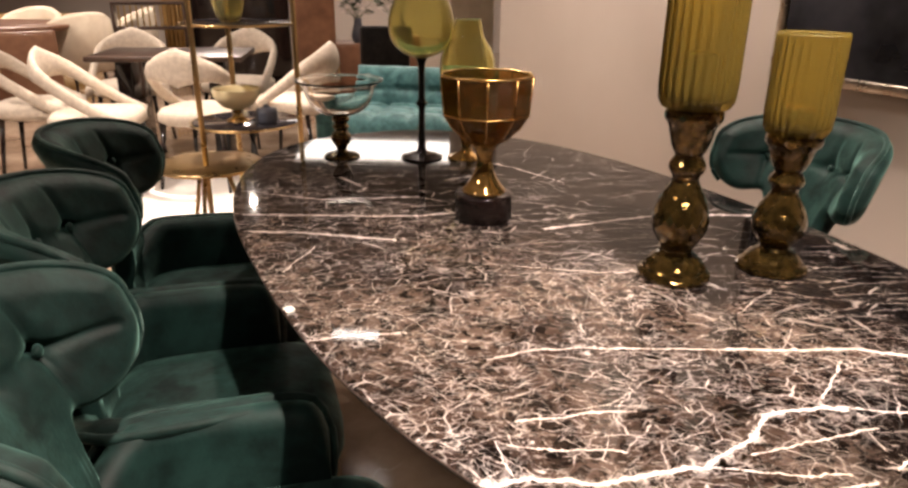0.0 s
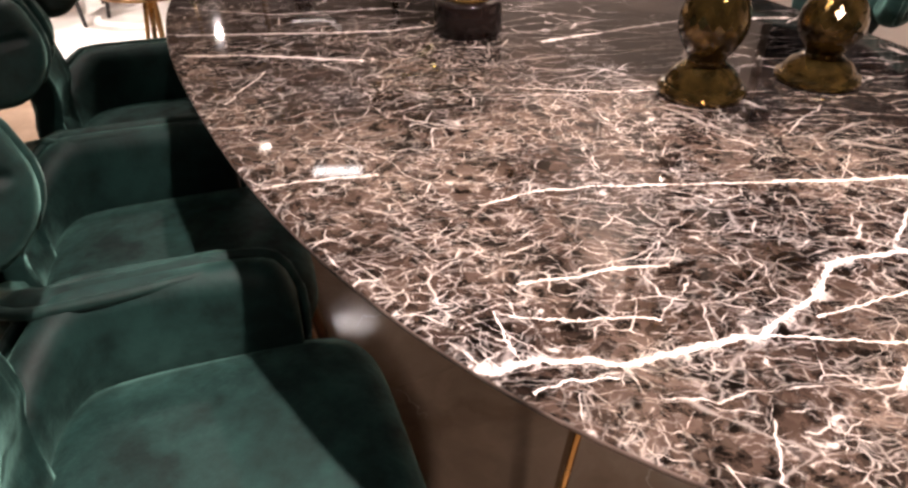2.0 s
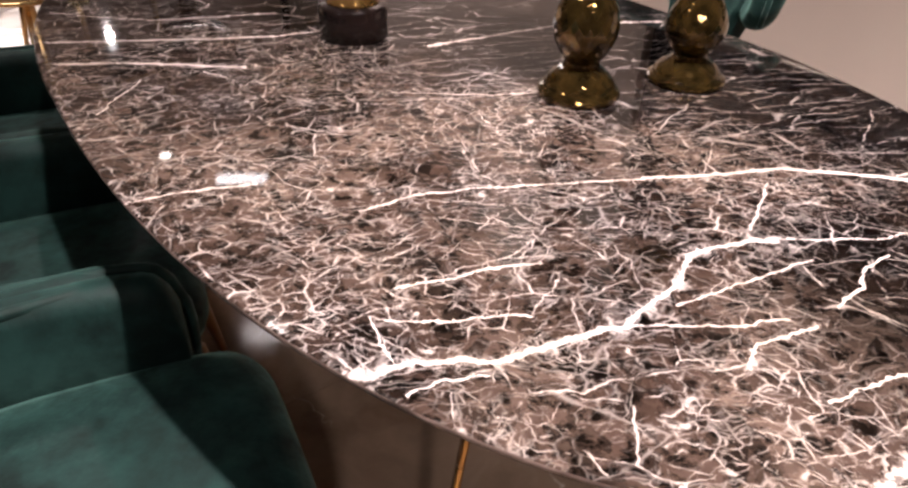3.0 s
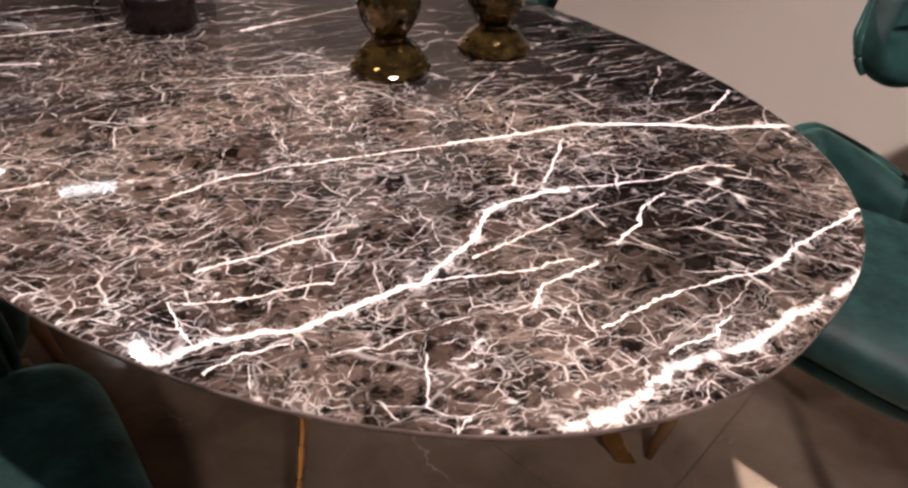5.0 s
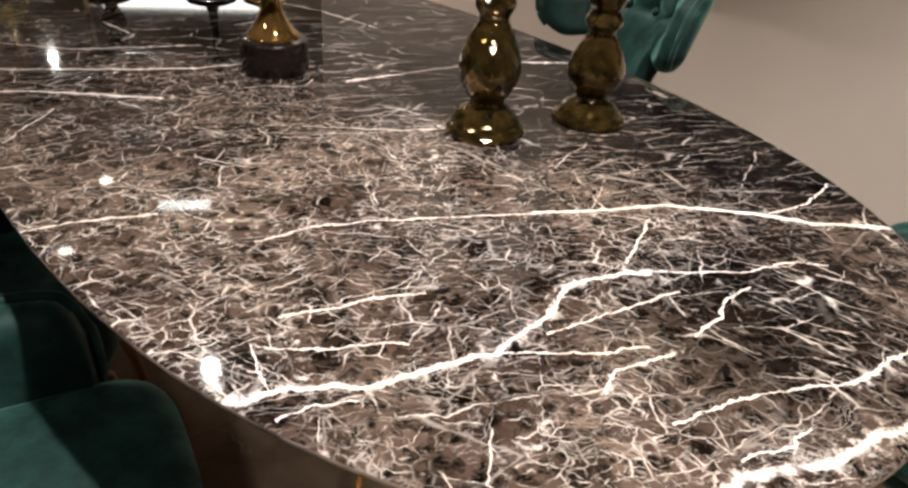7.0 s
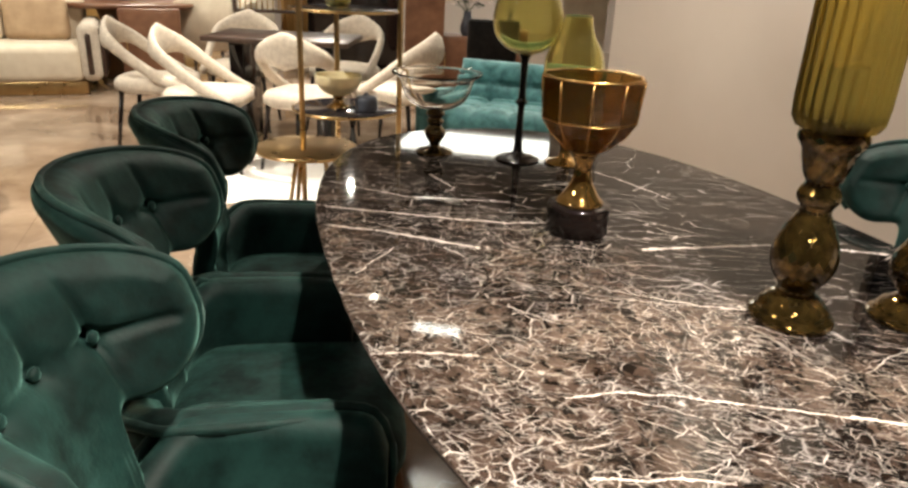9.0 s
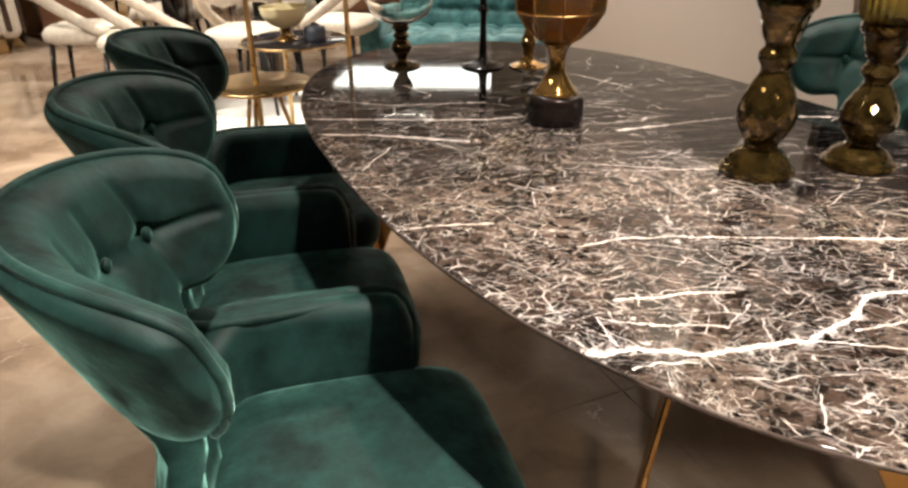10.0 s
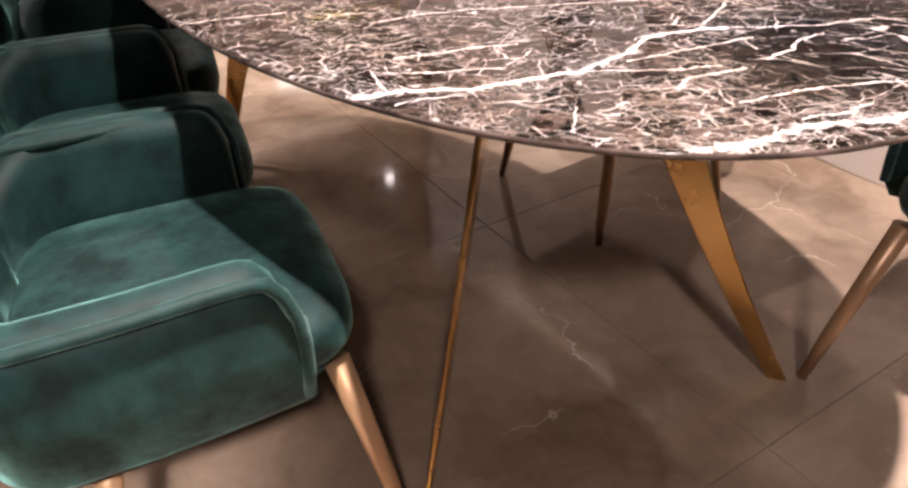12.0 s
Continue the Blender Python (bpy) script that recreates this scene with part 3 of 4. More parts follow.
# ---- dining table ----
def dining_table():
    ob = thing("dining_table", stand(0, 0, -0.0001, 1), "oval dining table with dark brown marble top on gold legs", "table")
    ob.matrix_world = Matrix.Translation(MID) @ Matrix.Rotation(TURN_T, 4, "Z")
    top = oval(1.05, 0.572, 160, 2.36)
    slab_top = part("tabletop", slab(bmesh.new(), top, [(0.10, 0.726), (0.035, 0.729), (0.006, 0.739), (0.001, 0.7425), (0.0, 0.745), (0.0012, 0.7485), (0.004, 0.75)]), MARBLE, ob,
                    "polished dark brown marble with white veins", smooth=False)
    slab_top.data.materials.append(EDGE)
    for p in slab_top.data.polygons:
        p.use_smooth = len(p.vertices) == 4
        p.material_index = 1 if abs(p.normal.z) < 0.8 else 0
    part("subframe", slab(bmesh.new(), oval(0.62, 0.26, 48, 3), [(0.01, 0.69), (0, 0.695), (0, 0.72), (0.01, 0.7255)]), BLACK, ob)
    # local x runs along the table, local y against v
    for fu, fv, tu, tv in ((-0.778, 0.312, -0.46, 0.145), (-0.665, -0.435, -0.555, -0.222), (0.84, -0.30, 0.50, -0.17), (0.82, 0.36, 0.48, 0.16)):
        foot, high = Vector((fu, -fv, 0)), Vector((tu, -tv, 0.70))
        wide = Vector((0.74, math.copysign(0.67, -fu * fv), 0))
        thin = (high - foot).cross(wide).normalized()
        rows = []
        for k in [i / 14 for i in range(15)]:
            half = 0.019 + 0.040 * k ** 1.4
            c = foot.lerp(high, k) + wide * (0.025 * math.sin(math.pi * k))
            rows.append([c + wide * half + thin * 0.0025, c + wide * (half - 0.003) + thin * 0.0045, c - wide * (half - 0.003) + thin * 0.0045, c - wide * half + thin * 0.0025,
                         c - wide * half - thin * 0.0025, c - wide * (half - 0.003) - thin * 0.0045, c + wide * (half - 0.003) - thin * 0.0045, c + wide * half - thin * 0.0025])
        part("leg", rings_mesh(bmesh.new(), rows), GOLD, ob, "flat tapered gold metal blade leg", smooth=False)
    return ob


dining_table()


# ---- velvet dining chairs ----
BACK_R, BACK_W = 0.232, 0.305


def back_top(x):
    return 0.838 + 0.068 * max(0.0, 1 - abs(x / BACK_W) ** 2.5) ** (1 / 2.2)


def back_low(x):
    """The lower edge: down to the seat inside the waist, the wings' rounded underside outside it."""
    k = abs(x)
    wing = 0.838 - 0.160 * max(0.0, 1 - (k / BACK_W) ** 3.0) ** (1 / 2.2)
    wing += 0.022 * math.exp(-((k - 0.125) / 0.045) ** 2)
    if k < 0.066:
        return 0.42
    f = min(1.0, (k - 0.066) / 0.065)
    f = 1 - (1 - f) ** 2.6
    return 0.42 + (wing - 0.42) * f


BUTTONS = [(-0.15, 0.80), (-0.05, 0.80), (0.05, 0.80), (0.15, 0.80)]
CREASES = [((-0.15, 0.80), (-0.05, 0.80)), ((-0.05, 0.80), (0.05, 0.80)), ((0.05, 0.80), (0.15, 0.80)), ((0.15, 0.80), (0.27, 0.80)), ((-0.15, 0.80), (-0.27, 0.80)),
           ((0.15, 0.80), (0.15, 0.875)), ((0.05, 0.80), (0.055, 0.87)), ((-0.05, 0.80), (-0.055, 0.87)), ((-0.15, 0.80), (-0.15, 0.875)),
           ((0.15, 0.80), (0.135, 0.70)), ((-0.15, 0.80), (-0.135, 0.70))]


def tuft(x, z):
    """How deep the upholstery is drawn in at a place of the back."""
    d = 0.0
    for bx, bz in BUTTONS:
        d += 0.014 * math.exp(-((x - bx) ** 2 + (z - bz) ** 2) / 0.0006)
    p = Vector((x, z))
    for a, c in CREASES:
        a, c = Vector(a), Vector(c)
        k = max(0, min(1, (p - a).dot(c - a) / (c - a).length_squared))
        d += 0.012 * (1 - 0.55 * k) * math.exp(-((p - a.lerp(c, k)).length / 0.0075) ** 2)
    return d


def back_place(x, z, out):
    """A place on the curved back: x along the curve, out away from the sitter."""
    a = x / BACK_R
    r = BACK_R + out
    lean = -0.205 - 0.452 * max(-0.02, z - 0.50)
    sunk = min(1.0, max(0.0, (0.62 - z) / 0.12))
    lean -= 0.062 * sunk * sunk * (3 - 2 * sunk)
    return (r * math.sin(a), lean - r * math.cos(a) + BACK_R, z)


def chair_back(bm):
    """A thick curved shell, narrow at the waist and winged above it, its front drawn in by the buttons."""
    nx, nz = 84, 60
    xs = [BACK_W * math.copysign(abs(s) ** 0.85, s) for s in (-0.9995 + 1.999 * i / nx for i in range(nx + 1))]
    place = {}
    for i, x0 in enumerate(xs):
        for j in range(nz + 1):
            lo, hi = back_low(x0), back_top(x0)
            w = 0.5 - 0.5 * math.cos(math.pi * (0.08 + 0.84 * j / nz))
            w = (w - (0.5 - 0.5 * math.cos(math.pi * 0.08))) / math.cos(math.pi * 0.08)
            x, z = x0, lo + (hi - lo) * w
            edge = min((hi - z) / 0.030, (z - lo) / 0.030 if lo > 0.43 else 1.0, (BACK_W - abs(x0)) / 0.03)
            fill = max(0.0, 1 - (1 - max(0.0, min(1.0, edge))) ** 2) ** 0.5
            place[i, j] = (x, z, fill)
    front, rear = {}, {}
    for key, (x, z, fill) in place.items():
        full = 0.036 * (0.55 + 0.45 * min(1.0, max(0.0, (z - 0.6) / 0.12)))
        front[key] = bm.verts.new(back_place(x, z, -full * fill + tuft(x, z) * fill - 0.002))
        rear[key] = bm.verts.new(back_place(x, z, 0.024 * fill + 0.002))
    count = {}
    for i in range(nx):
        for j in range(nz):
            quad = [(i, j), (i + 1, j), (i + 1, j + 1), (i, j + 1)]
            bm.faces.new([front[k] for k in quad])
            bm.faces.new([rear[k] for k in reversed(quad)])
            for a, c in zip(quad, quad[1:] + quad[:1]):
                count[a, c] = count.get((a, c), 0) + 1
    for a, c in count:
        if (c, a) not in count:
            bm.faces.new((front[c], front[a], rear[a], rear[c]))
    for v in [v for v in bm.verts if not v.link_faces]:
        bm.verts.remove(v)
    bmesh.ops.dissolve_degenerate(bm, dist=0.0002, edges=bm.edges)
    return bm


def chair_rim(side_out=0.002):
    xs = [BACK_W * math.sin(math.pi / 2 * s) for s in (-1 + i / 30 for i in range(61))]
    top = [back_place(x * 1.003, back_top(x) + 0.002, side_out) for x in xs]
    under = [back_place(x * 1.003, back_low(x) - 0.002, side_out) for x in (BACK_W * (1 - (1 - k / 14) * 0.2) for k in range(15))]
    left = [back_place(-x * 1.003, back_low(x) - 0.002, side_out) for x in (BACK_W * (1 - k / 14 * 0.2) for k in range(15))]
    return left[::-1] + top[1:-1] + under[::-1]


ARM_WAY = eased([(0.226, 0.095), (0.238, 0.0), (0.246, -0.12), (0.236, -0.205), (0.140, -0.262), (0, -0.272), (-0.140, -0.262), (-0.236, -0.205), (-0.246, -0.12), (-0.238, 0.0), (-0.226, 0.095)], 6)


def arm_rows(top_scale=1.0):
    rows, n = [], len(ARM_WAY)
    for i, p in enumerate(ARM_WAY):
        a, c = Vector(ARM_WAY[max(0, i - 1)]), Vector(ARM_WAY[min(n - 1, i + 1)])
        d = (c - a).normalized()
        out = Vector((d.y, -d.x)) * -1
        edge = min(i, n - 1 - i)
        high = 0.595 - 0.055 * max(0, 1 - edge / 3.0) ** 2.2 - 0.115 * (1 - min(1, abs(p[0]) / 0.235)) ** 0.9
        rows.append((Vector(p), out, high))
    return rows


def chair_arms(bm):
    rings = []
    for p, out, high in arm_rows():
        low, t = 0.375, 0.033
        sec = [(-t * 0.6, low + 0.004), (-t, low + 0.02), (-t * 1.05, (low + high) / 2), (-t, high - 0.03), (-t * 0.75, high - 0.008), (-t * 0.2, high), (t * 0.4, high - 0.003), (t * 0.85, high - 0.018),
               (t, high - 0.05), (t * 1.0, (low + high) / 2), (t * 0.9, low + 0.02), (t * 0.5, low)]
        rings.append([(p.x + out.x * o, p.y + out.y * o, z) for o, z in sec])
    return rings_mesh(bm, rings)


def velvet_chair(m, label, group, fabric=None, pipe=None):
    fabric, pipe = fabric or GREEN, pipe or GREEN_PIPE
    ob = thing("dining_chair", m, label, "chair", group)
    back = part("backrest", chair_back(bmesh.new()), fabric, ob, "curved winged back with buttoned tufting")
    part("piping", tube(bmesh.new(), chair_rim(), 0.0065, 8), pipe, back)
    for x, z in BUTTONS:
        bmb = bmesh.new()
        c = back_place(x, z, -0.025)
        bmesh.ops.create_uvsphere(bmb, u_segments=14, v_segments=8, radius=0.0095, matrix=Matrix.Translation(c) @ Matrix.Diagonal((1, 0.7, 1, 1)))
        part("button", bmb, fabric, back)
    arms = part("armrest", chair_arms(bmesh.new()), fabric, ob, "low wraparound velvet arms")
    way = [(p.x + o.x * 0.031, p.y + o.y * 0.031, h - 0.009) for p, o, h in arm_rows()]
    ends = [[(w[0], w[1] + dy, w[2] - dz) for dy, dz in ((0.004, 0.012), (0.006, 0.045), (0.004, 0.085), (0.0, 0.125))] for w in (way[0], way[-1])]
    part("piping", tube(bmesh.new(), ends[0][::-1] + way + ends[1], 0.0088, 10), pipe, arms)
    seat_line = [(x, y - 0.03) for x, y in oval(0.220, 0.222, 72, 5.0)]
    part("seat", slab(bmesh.new(), seat_line, [(0.03, 0.385), (0.006, 0.392), (0.0, 0.41), (0.0, 0.436), (0.008, 0.452), (0.03, 0.464), (0.08, 0.471), (0.15, 0.474)]), fabric, ob, "plump velvet seat cushion")
    part("seat_frame", slab(bmesh.new(), [(x, y - 0.03) for x, y in oval(0.205, 0.21, 48, 3.6)], [(0.02, 0.352), (0, 0.360), (0, 0.381), (0.01, 0.386)]), fabric, ob)
    for sx, sy in ((1, 1), (-1, 1), (1, -1), (-1, -1)):
        part("leg", tube(bmesh.new(), [(sx * 0.175, sy * 0.150, 0.365), (sx * 0.210, sy * 0.195, 0.12), (sx * 0.226, sy * 0.215, 0.0)], 0.019, 12, tip=0.009), TANLEG, ob, "tapered gold leg")
    return ob


SIDE = "dark green velvet dining chair with winged tufted back, at the table"
first = velvet_chair(stand(-0.423, -0.645, -0.153, 0.988), SIDE, "green velvet chairs at the table")
for u, v, du, dv in ((0.078, -0.617, -0.161, 0.987), (0.580, -0.532, -0.19, 0.98), (0.0, 0.56, 0.03, -1), (-1.035, 0.565, 0.03, -1)):
    copy_thing(first, stand(u, v, du, dv))


# ---- things on the table ----
def on_table(name, u, v, label, category, turn=0.0, group=""):
    p = at(u, v, 0.75)
    return thing(name, pose(p.x, p.y, p.z, 0, 0, turn), label, category, group)


def candle_holder(u, v, k, glass_h, label):
    ob = on_table("candle_holder", u, v, label, "candle holder", group="candle holders on the table")
    prof = [(0.0, 0.0), (0.060, 0.0), (0.064, 0.005), (0.063, 0.012), (0.056, 0.018), (0.052, 0.026), (0.043, 0.038), (0.030, 0.048), (0.027, 0.055), (0.034, 0.066), (0.045, 0.086), (0.049, 0.106), (0.046, 0.126),
            (0.038, 0.148), (0.029, 0.166), (0.023, 0.178), (0.024, 0.188), (0.030, 0.197), (0.031, 0.207), (0.026, 0.217), (0.023, 0.224), (0.028, 0.232), (0.034, 0.250), (0.039, 0.272), (0.047, 0.284), (0.048, 0.296), (0.044, 0.303), (0.0, 0.303)]
    part("stem", facets(bmesh.new(), [(r * (0.9 + 0.1 * k), z * k) for r, z in eased(prof[1:-1], 2)], 20), AMBER, ob, "turned amber lustre glass stem", smooth=False)
    z0, r = 0.300 * k, 0.061 if k == 1 else 0.055
    out = [(0.030, z0), (r * 0.86, z0 + 0.004), (r * 0.97, z0 + 0.016), (r, z0 + 0.04), (r * 1.0, z0 + glass_h - 0.004), (r * 0.985, z0 + glass_h), (r * 0.955, z0 + glass_h - 0.004), (r * 0.95, z0 + 0.045), (r * 0.92, z0 + 0.022), (0.028, z0 + 0.010)]
    part("shade", lathe(bmesh.new(), out, 208, ribs=26, rib=0.036), SHADE, ob, "ribbed amber glass cylinder shade")
    part("candle", lathe(bmesh.new(), [(0.028, z0 + 0.0105), (0.031, z0 + 0.014), (0.031, z0 + glass_h * 0.26), (0.028, z0 + glass_h * 0.27)], 32), CANDLE, ob, "short ochre wax candle")
    return ob


candle_holder(-0.326, 0.101, 1.0, 0.33, "tall amber glass candle holder with ribbed cylinder shade on the table")
candle_holder(-0.374, 0.294, 0.83, 0.172, "shorter amber glass candle holder with ribbed cylinder shade on the table")


def footed_bowl(u, v):
    ob = on_table("footed_bowl", u, v, "faceted gold glass bowl on a black round plinth", "bowl", 20)
    part("plinth", lathe(bmesh.new(), [(0.060, 0.0), (0.0625, 0.003), (0.0625, 0.056), (0.059, 0.061)], 40), BLACK, ob, "round glossy black base")
    part("foot", lathe(bmesh.new(), eased([(0.048, 0.0613), (0.047, 0.068), (0.036, 0.080), (0.022, 0.105), (0.017, 0.130), (0.020, 0.150), (0.030, 0.168)], 3), 24), AMBER_GOLD, ob)
    line = [(0.024, 0.166), (0.046, 0.178), (0.074, 0.204), (0.092, 0.232), (0.095, 0.268), (0.099, 0.309)]
    inner = [(r - 0.0045, z + 0.003) for r, z in line[::-1]]
    bowl = part("bowl", lathe(bmesh.new(), line + inner, 10), AMBER_GLASS, ob, "ten-sided faceted amber glass bowl", smooth=False)
    ring = [(math.cos(2 * math.pi * i / 10), math.sin(2 * math.pi * i / 10)) for i in range(10)]
    for c, d in ring:
        part("rib", tube(bmesh.new(), [(r * c, r * d, z) for r, z in line], 0.0022, 6), GOLD, bowl, "gold facet edge")
    for r, z, thick in ((0.0975, 0.311, 0.0032), (0.092, 0.232, 0.0022)):
        part("rim", tube(bmesh.new(), [(r * c, r * d, z) for c, d in ring], thick, 6, True), GOLD, bowl, "gold rim")
    return ob


footed_bowl(0.100, -0.058)


def glass_compote(u, v):
    ob = on_table("glass_compote", u, v, "clear glass compote dish on an amber beaded stem", "dish")
    part("stem", lathe(bmesh.new(), eased([(0.050, 0.0), (0.052, 0.004), (0.040, 0.010), (0.016, 0.018), (0.017, 0.030), (0.028, 0.048), (0.029, 0.062), (0.018, 0.078), (0.024, 0.088), (0.018, 0.098), (0.026, 0.110), (0.020, 0.120)], 3), 28), AMBER, ob)
    part("dish", lathe(bmesh.new(), eased([(0.018, 0.120), (0.050, 0.128), (0.082, 0.150), (0.096, 0.182), (0.104, 0.205), (0.122, 0.218), (0.123, 0.221), (0.119, 0.222), (0.100, 0.209), (0.092, 0.184), (0.078, 0.154), (0.048, 0.133), (0.015, 0.126)], 3), 48), CLEAR, ob, "clear glass bowl with flared rim")
    return ob


glass_compote(0.761, -0.171)


def goblet(u, v):
    ob = on_table("goblet_vase", u, v, "olive glass globe goblet on a slim black stem", "vase")
    part("stem", lathe(bmesh.new(), eased([(0.058, 0.0), (0.060, 0.004), (0.045, 0.010), (0.016, 0.020), (0.011, 0.060), (0.009, 0.130), (0.011, 0.150), (0.018, 0.160), (0.010, 0.172), (0.010, 0.262), (0.018, 0.284)], 3), 28), BLACK, ob, "slim black stem and foot")
    part("globe", lathe(bmesh.new(), eased([(0.016, 0.284), (0.050, 0.297), (0.080, 0.325), (0.091, 0.365), (0.086, 0.405), (0.071, 0.442), (0.068, 0.444), (0.082, 0.405), (0.087, 0.365), (0.076, 0.328), (0.047, 0.302), (0.012, 0.291)], 4), 48), OLIVE, ob, "olive green glass globe")
    return ob


goblet(0.655, 0.038)


def amber_vase(u, v):
    ob = on_table("footed_vase", u, v, "olive glass bell vase on a gold stem", "vase")
    part("stem", lathe(bmesh.new(), eased([(0.052, 0.0), (0.054, 0.004), (0.040, 0.010), (0.018, 0.022), (0.016, 0.050), (0.022, 0.070), (0.014, 0.090), (0.013, 0.140), (0.032, 0.160), (0.030, 0.172), (0.012, 0.182), (0.014, 0.205)], 3), 28), AMBER_GOLD, ob)
    part("bell", lathe(bmesh.new(), eased([(0.014, 0.205), (0.050, 0.212), (0.074, 0.235), (0.078, 0.270), (0.066, 0.310), (0.045, 0.345), (0.036, 0.385), (0.034, 0.385), (0.043, 0.345), (0.062, 0.308), (0.073, 0.270), (0.069, 0.238), (0.046, 0.217), (0.010, 0.211)], 3), 44), OLIVE, ob, "olive glass bell")
    return ob


amber_vase(0.60, 0.155)


# ---- wall picture ----
def picture(u0, u1, z0, z1, v):
    ob = thing("wall_picture", stand((u0 + u1) / 2, v, 0, -1, (z0 + z1) / 2), "large dark abstract painting in thin silver beaded frame", "painting")
    w, h = abs(u1 - u0), z1 - z0
    part("canvas", box(bmesh.new(), (w, 0.02, h), (0, 0, 0), 0.003), CANVAS, ob, "dark abstract canvas", smooth=False)
    for sx, sz, lx, lz in ((w + 0.06, 0.03, 0, h / 2 + 0.0155), (w + 0.06, 0.03, 0, -h / 2 - 0.0155), (0.03, h, w / 2 + 0.0155, 0), (0.03, h, -w / 2 - 0.0155, 0)):
        part("frame_strip", box(bmesh.new(), (sx, 0.035, sz), (lx, 0, lz), 0.006), SILVER, ob, "silver beaded frame strip")
    return ob


picture(0.405, -1.0, 0.985, 1.85, 1.177)


# ---- brass stand with round shelves ----
def etagere(x, y):
    ob = thing("etagere", pose(x, y, 0, 0, 0, 20), "tall brass etagere with round smoked glass shelves", "shelf")
    for a in (100, 220, 340):
        c = (0.27 * math.cos(radians(a)), 0.27 * math.sin(radians(a)))
        part("pole", tube(bmesh.new(), [(*c, 0.0), (*c, 0.9), (*c, 1.85)], 0.013, 12), BRASS, ob, "slim round brass pole")
    for z in (0.55, 1.02, 1.5):
        sh = part("shelf", slab(bmesh.new(), oval(0.26, 0.26, 56), [(0.004, z), (0, z + 0.003), (0, z + 0.010), (0.004, z + 0.013)]), SMOKE, ob, "round smoked glass shelf")
        part("rim", tube(bmesh.new(), [(0.264 * math.cos(2 * math.pi * i / 56), 0.264 * math.sin(2 * math.pi * i / 56), z + 0.006) for i in range(56)], 0.006, 8, True), BRASS, sh)
    return ob


def side_table(x, y):
    ob = thing("side_table", pose(x, y, 0), "low round brass side table on three slim legs", "table")
    part("tabletop", slab(bmesh.new(), oval(0.25, 0.25, 56), [(0.006, 0.37), (0, 0.374), (0, 0.384), (0.004, 0.387)]), BRASS, ob, "round brushed brass disc")
    for a in (30, 150, 270):
        c, s = math.cos(radians(a)), math.sin(radians(a))
        part("leg", tube(bmesh.new(), [(0.07 * c, 0.07 * s, 0.372), (0.12 * c, 0.12 * s, 0.18), (0.17 * c, 0.17 * s, 0.0)], 0.011, 10), BRASS, ob)
    return ob


def milky_bowl(x, y, z):
    ob = thing("glass_bowl", pose(x, y, z), "milky yellow glass bowl on a gold foot", "bowl")
    part("foot", lathe(bmesh.new(), eased([(0.055, 0.0), (0.056, 0.006), (0.03, 0.02), (0.022, 0.045), (0.035, 0.062)], 3), 24), GOLD, ob)
    part("bowl", lathe(bmesh.new(), eased([(0.03, 0.060), (0.07, 0.075), (0.105, 0.115), (0.115, 0.155), (0.110, 0.155), (0.098, 0.118), (0.06, 0.082), (0.02, 0.072)], 3), 36), WAXBOWL, ob, "milky yellow glass")
    return ob


etagere(-1.06, 3.45)
side_table(-1.20, 3.27)
milky_bowl(-1.09, 3.42, 0.563)
bm = slab(bmesh.new(), oval(0.75, 0.55, 64, 5), [(0.01, 0.001), (0, 0.004), (0, 0.012), (0.01, 0.016)])
r = part("rug", bm, RUG)
r.matrix_world = pose(-1.75, 3.95, 0, 0, 0, 25)
tagged(r, "bright white short-pile rug on the stone floor", "rug")


# ---- tufted green sofa behind the table ----
def tufted_sofa(m, label):
    ob = thing("tufted_sofa", m, label, "sofa")
    def cushion(name, w, d, h, loc, cols, rows_, tilt=0.0):
        bm = bmesh.new()
        nx, nz = cols * 8, rows_ * 8
        grid = []
        for j in range(nz + 1):
            line = []
            for i in range(nx + 1):
                fx, fz = i / nx, j / nz
                puff = 0.035 * (abs(math.sin(math.pi * fx * cols)) * abs(math.sin(math.pi * fz * rows_))) ** 0.35
                edge = 0.03 * max(abs(2 * fx - 1), abs(2 * fz - 1)) ** 10
                line.append((w * (fx - 0.5), d / 2 + puff - edge, h * (fz - 0.5)))
            grid.append(line + [(w * 0.5, -d / 2, h * (j / nz - 0.5)), (-w * 0.5, -d / 2, h * (j / nz - 0.5))])
        rings_mesh(bm, grid)
        bmesh.ops.transform(bm, matrix=Matrix.Translation(loc) @ Matrix.Rotation(tilt, 4, "X"), verts=bm.verts)
        return part(name, bm, TEAL, ob)
    cushion("backrest", 1.5, 0.16, 0.34, (0, -0.30, 0.44), 6, 2, radians(14))
    cushion("seat_cushion", 1.5, 0.16, 0.66, (0, 0.02, 0.26), 6, 3, radians(90))
    part("base", box(bmesh.new(), (1.56, 0.72, 0.10), (0, 0, 0.14), 0.02), TEAL, ob)
    for sx in (-1, 1):
        part("armrest", box(bmesh.new(), (0.13, 0.74, 0.36), (sx * 0.815, 0, 0.27), 0.05, segments=4), TEAL, ob)
        for sy in (-1, 1):
            part("leg", tube(bmesh.new(), [(sx * 0.7, sy * 0.28, 0.10), (sx * 0.72, sy * 0.30, 0.0)], 0.02, 10, tip=0.012), GOLD, ob)
    return ob


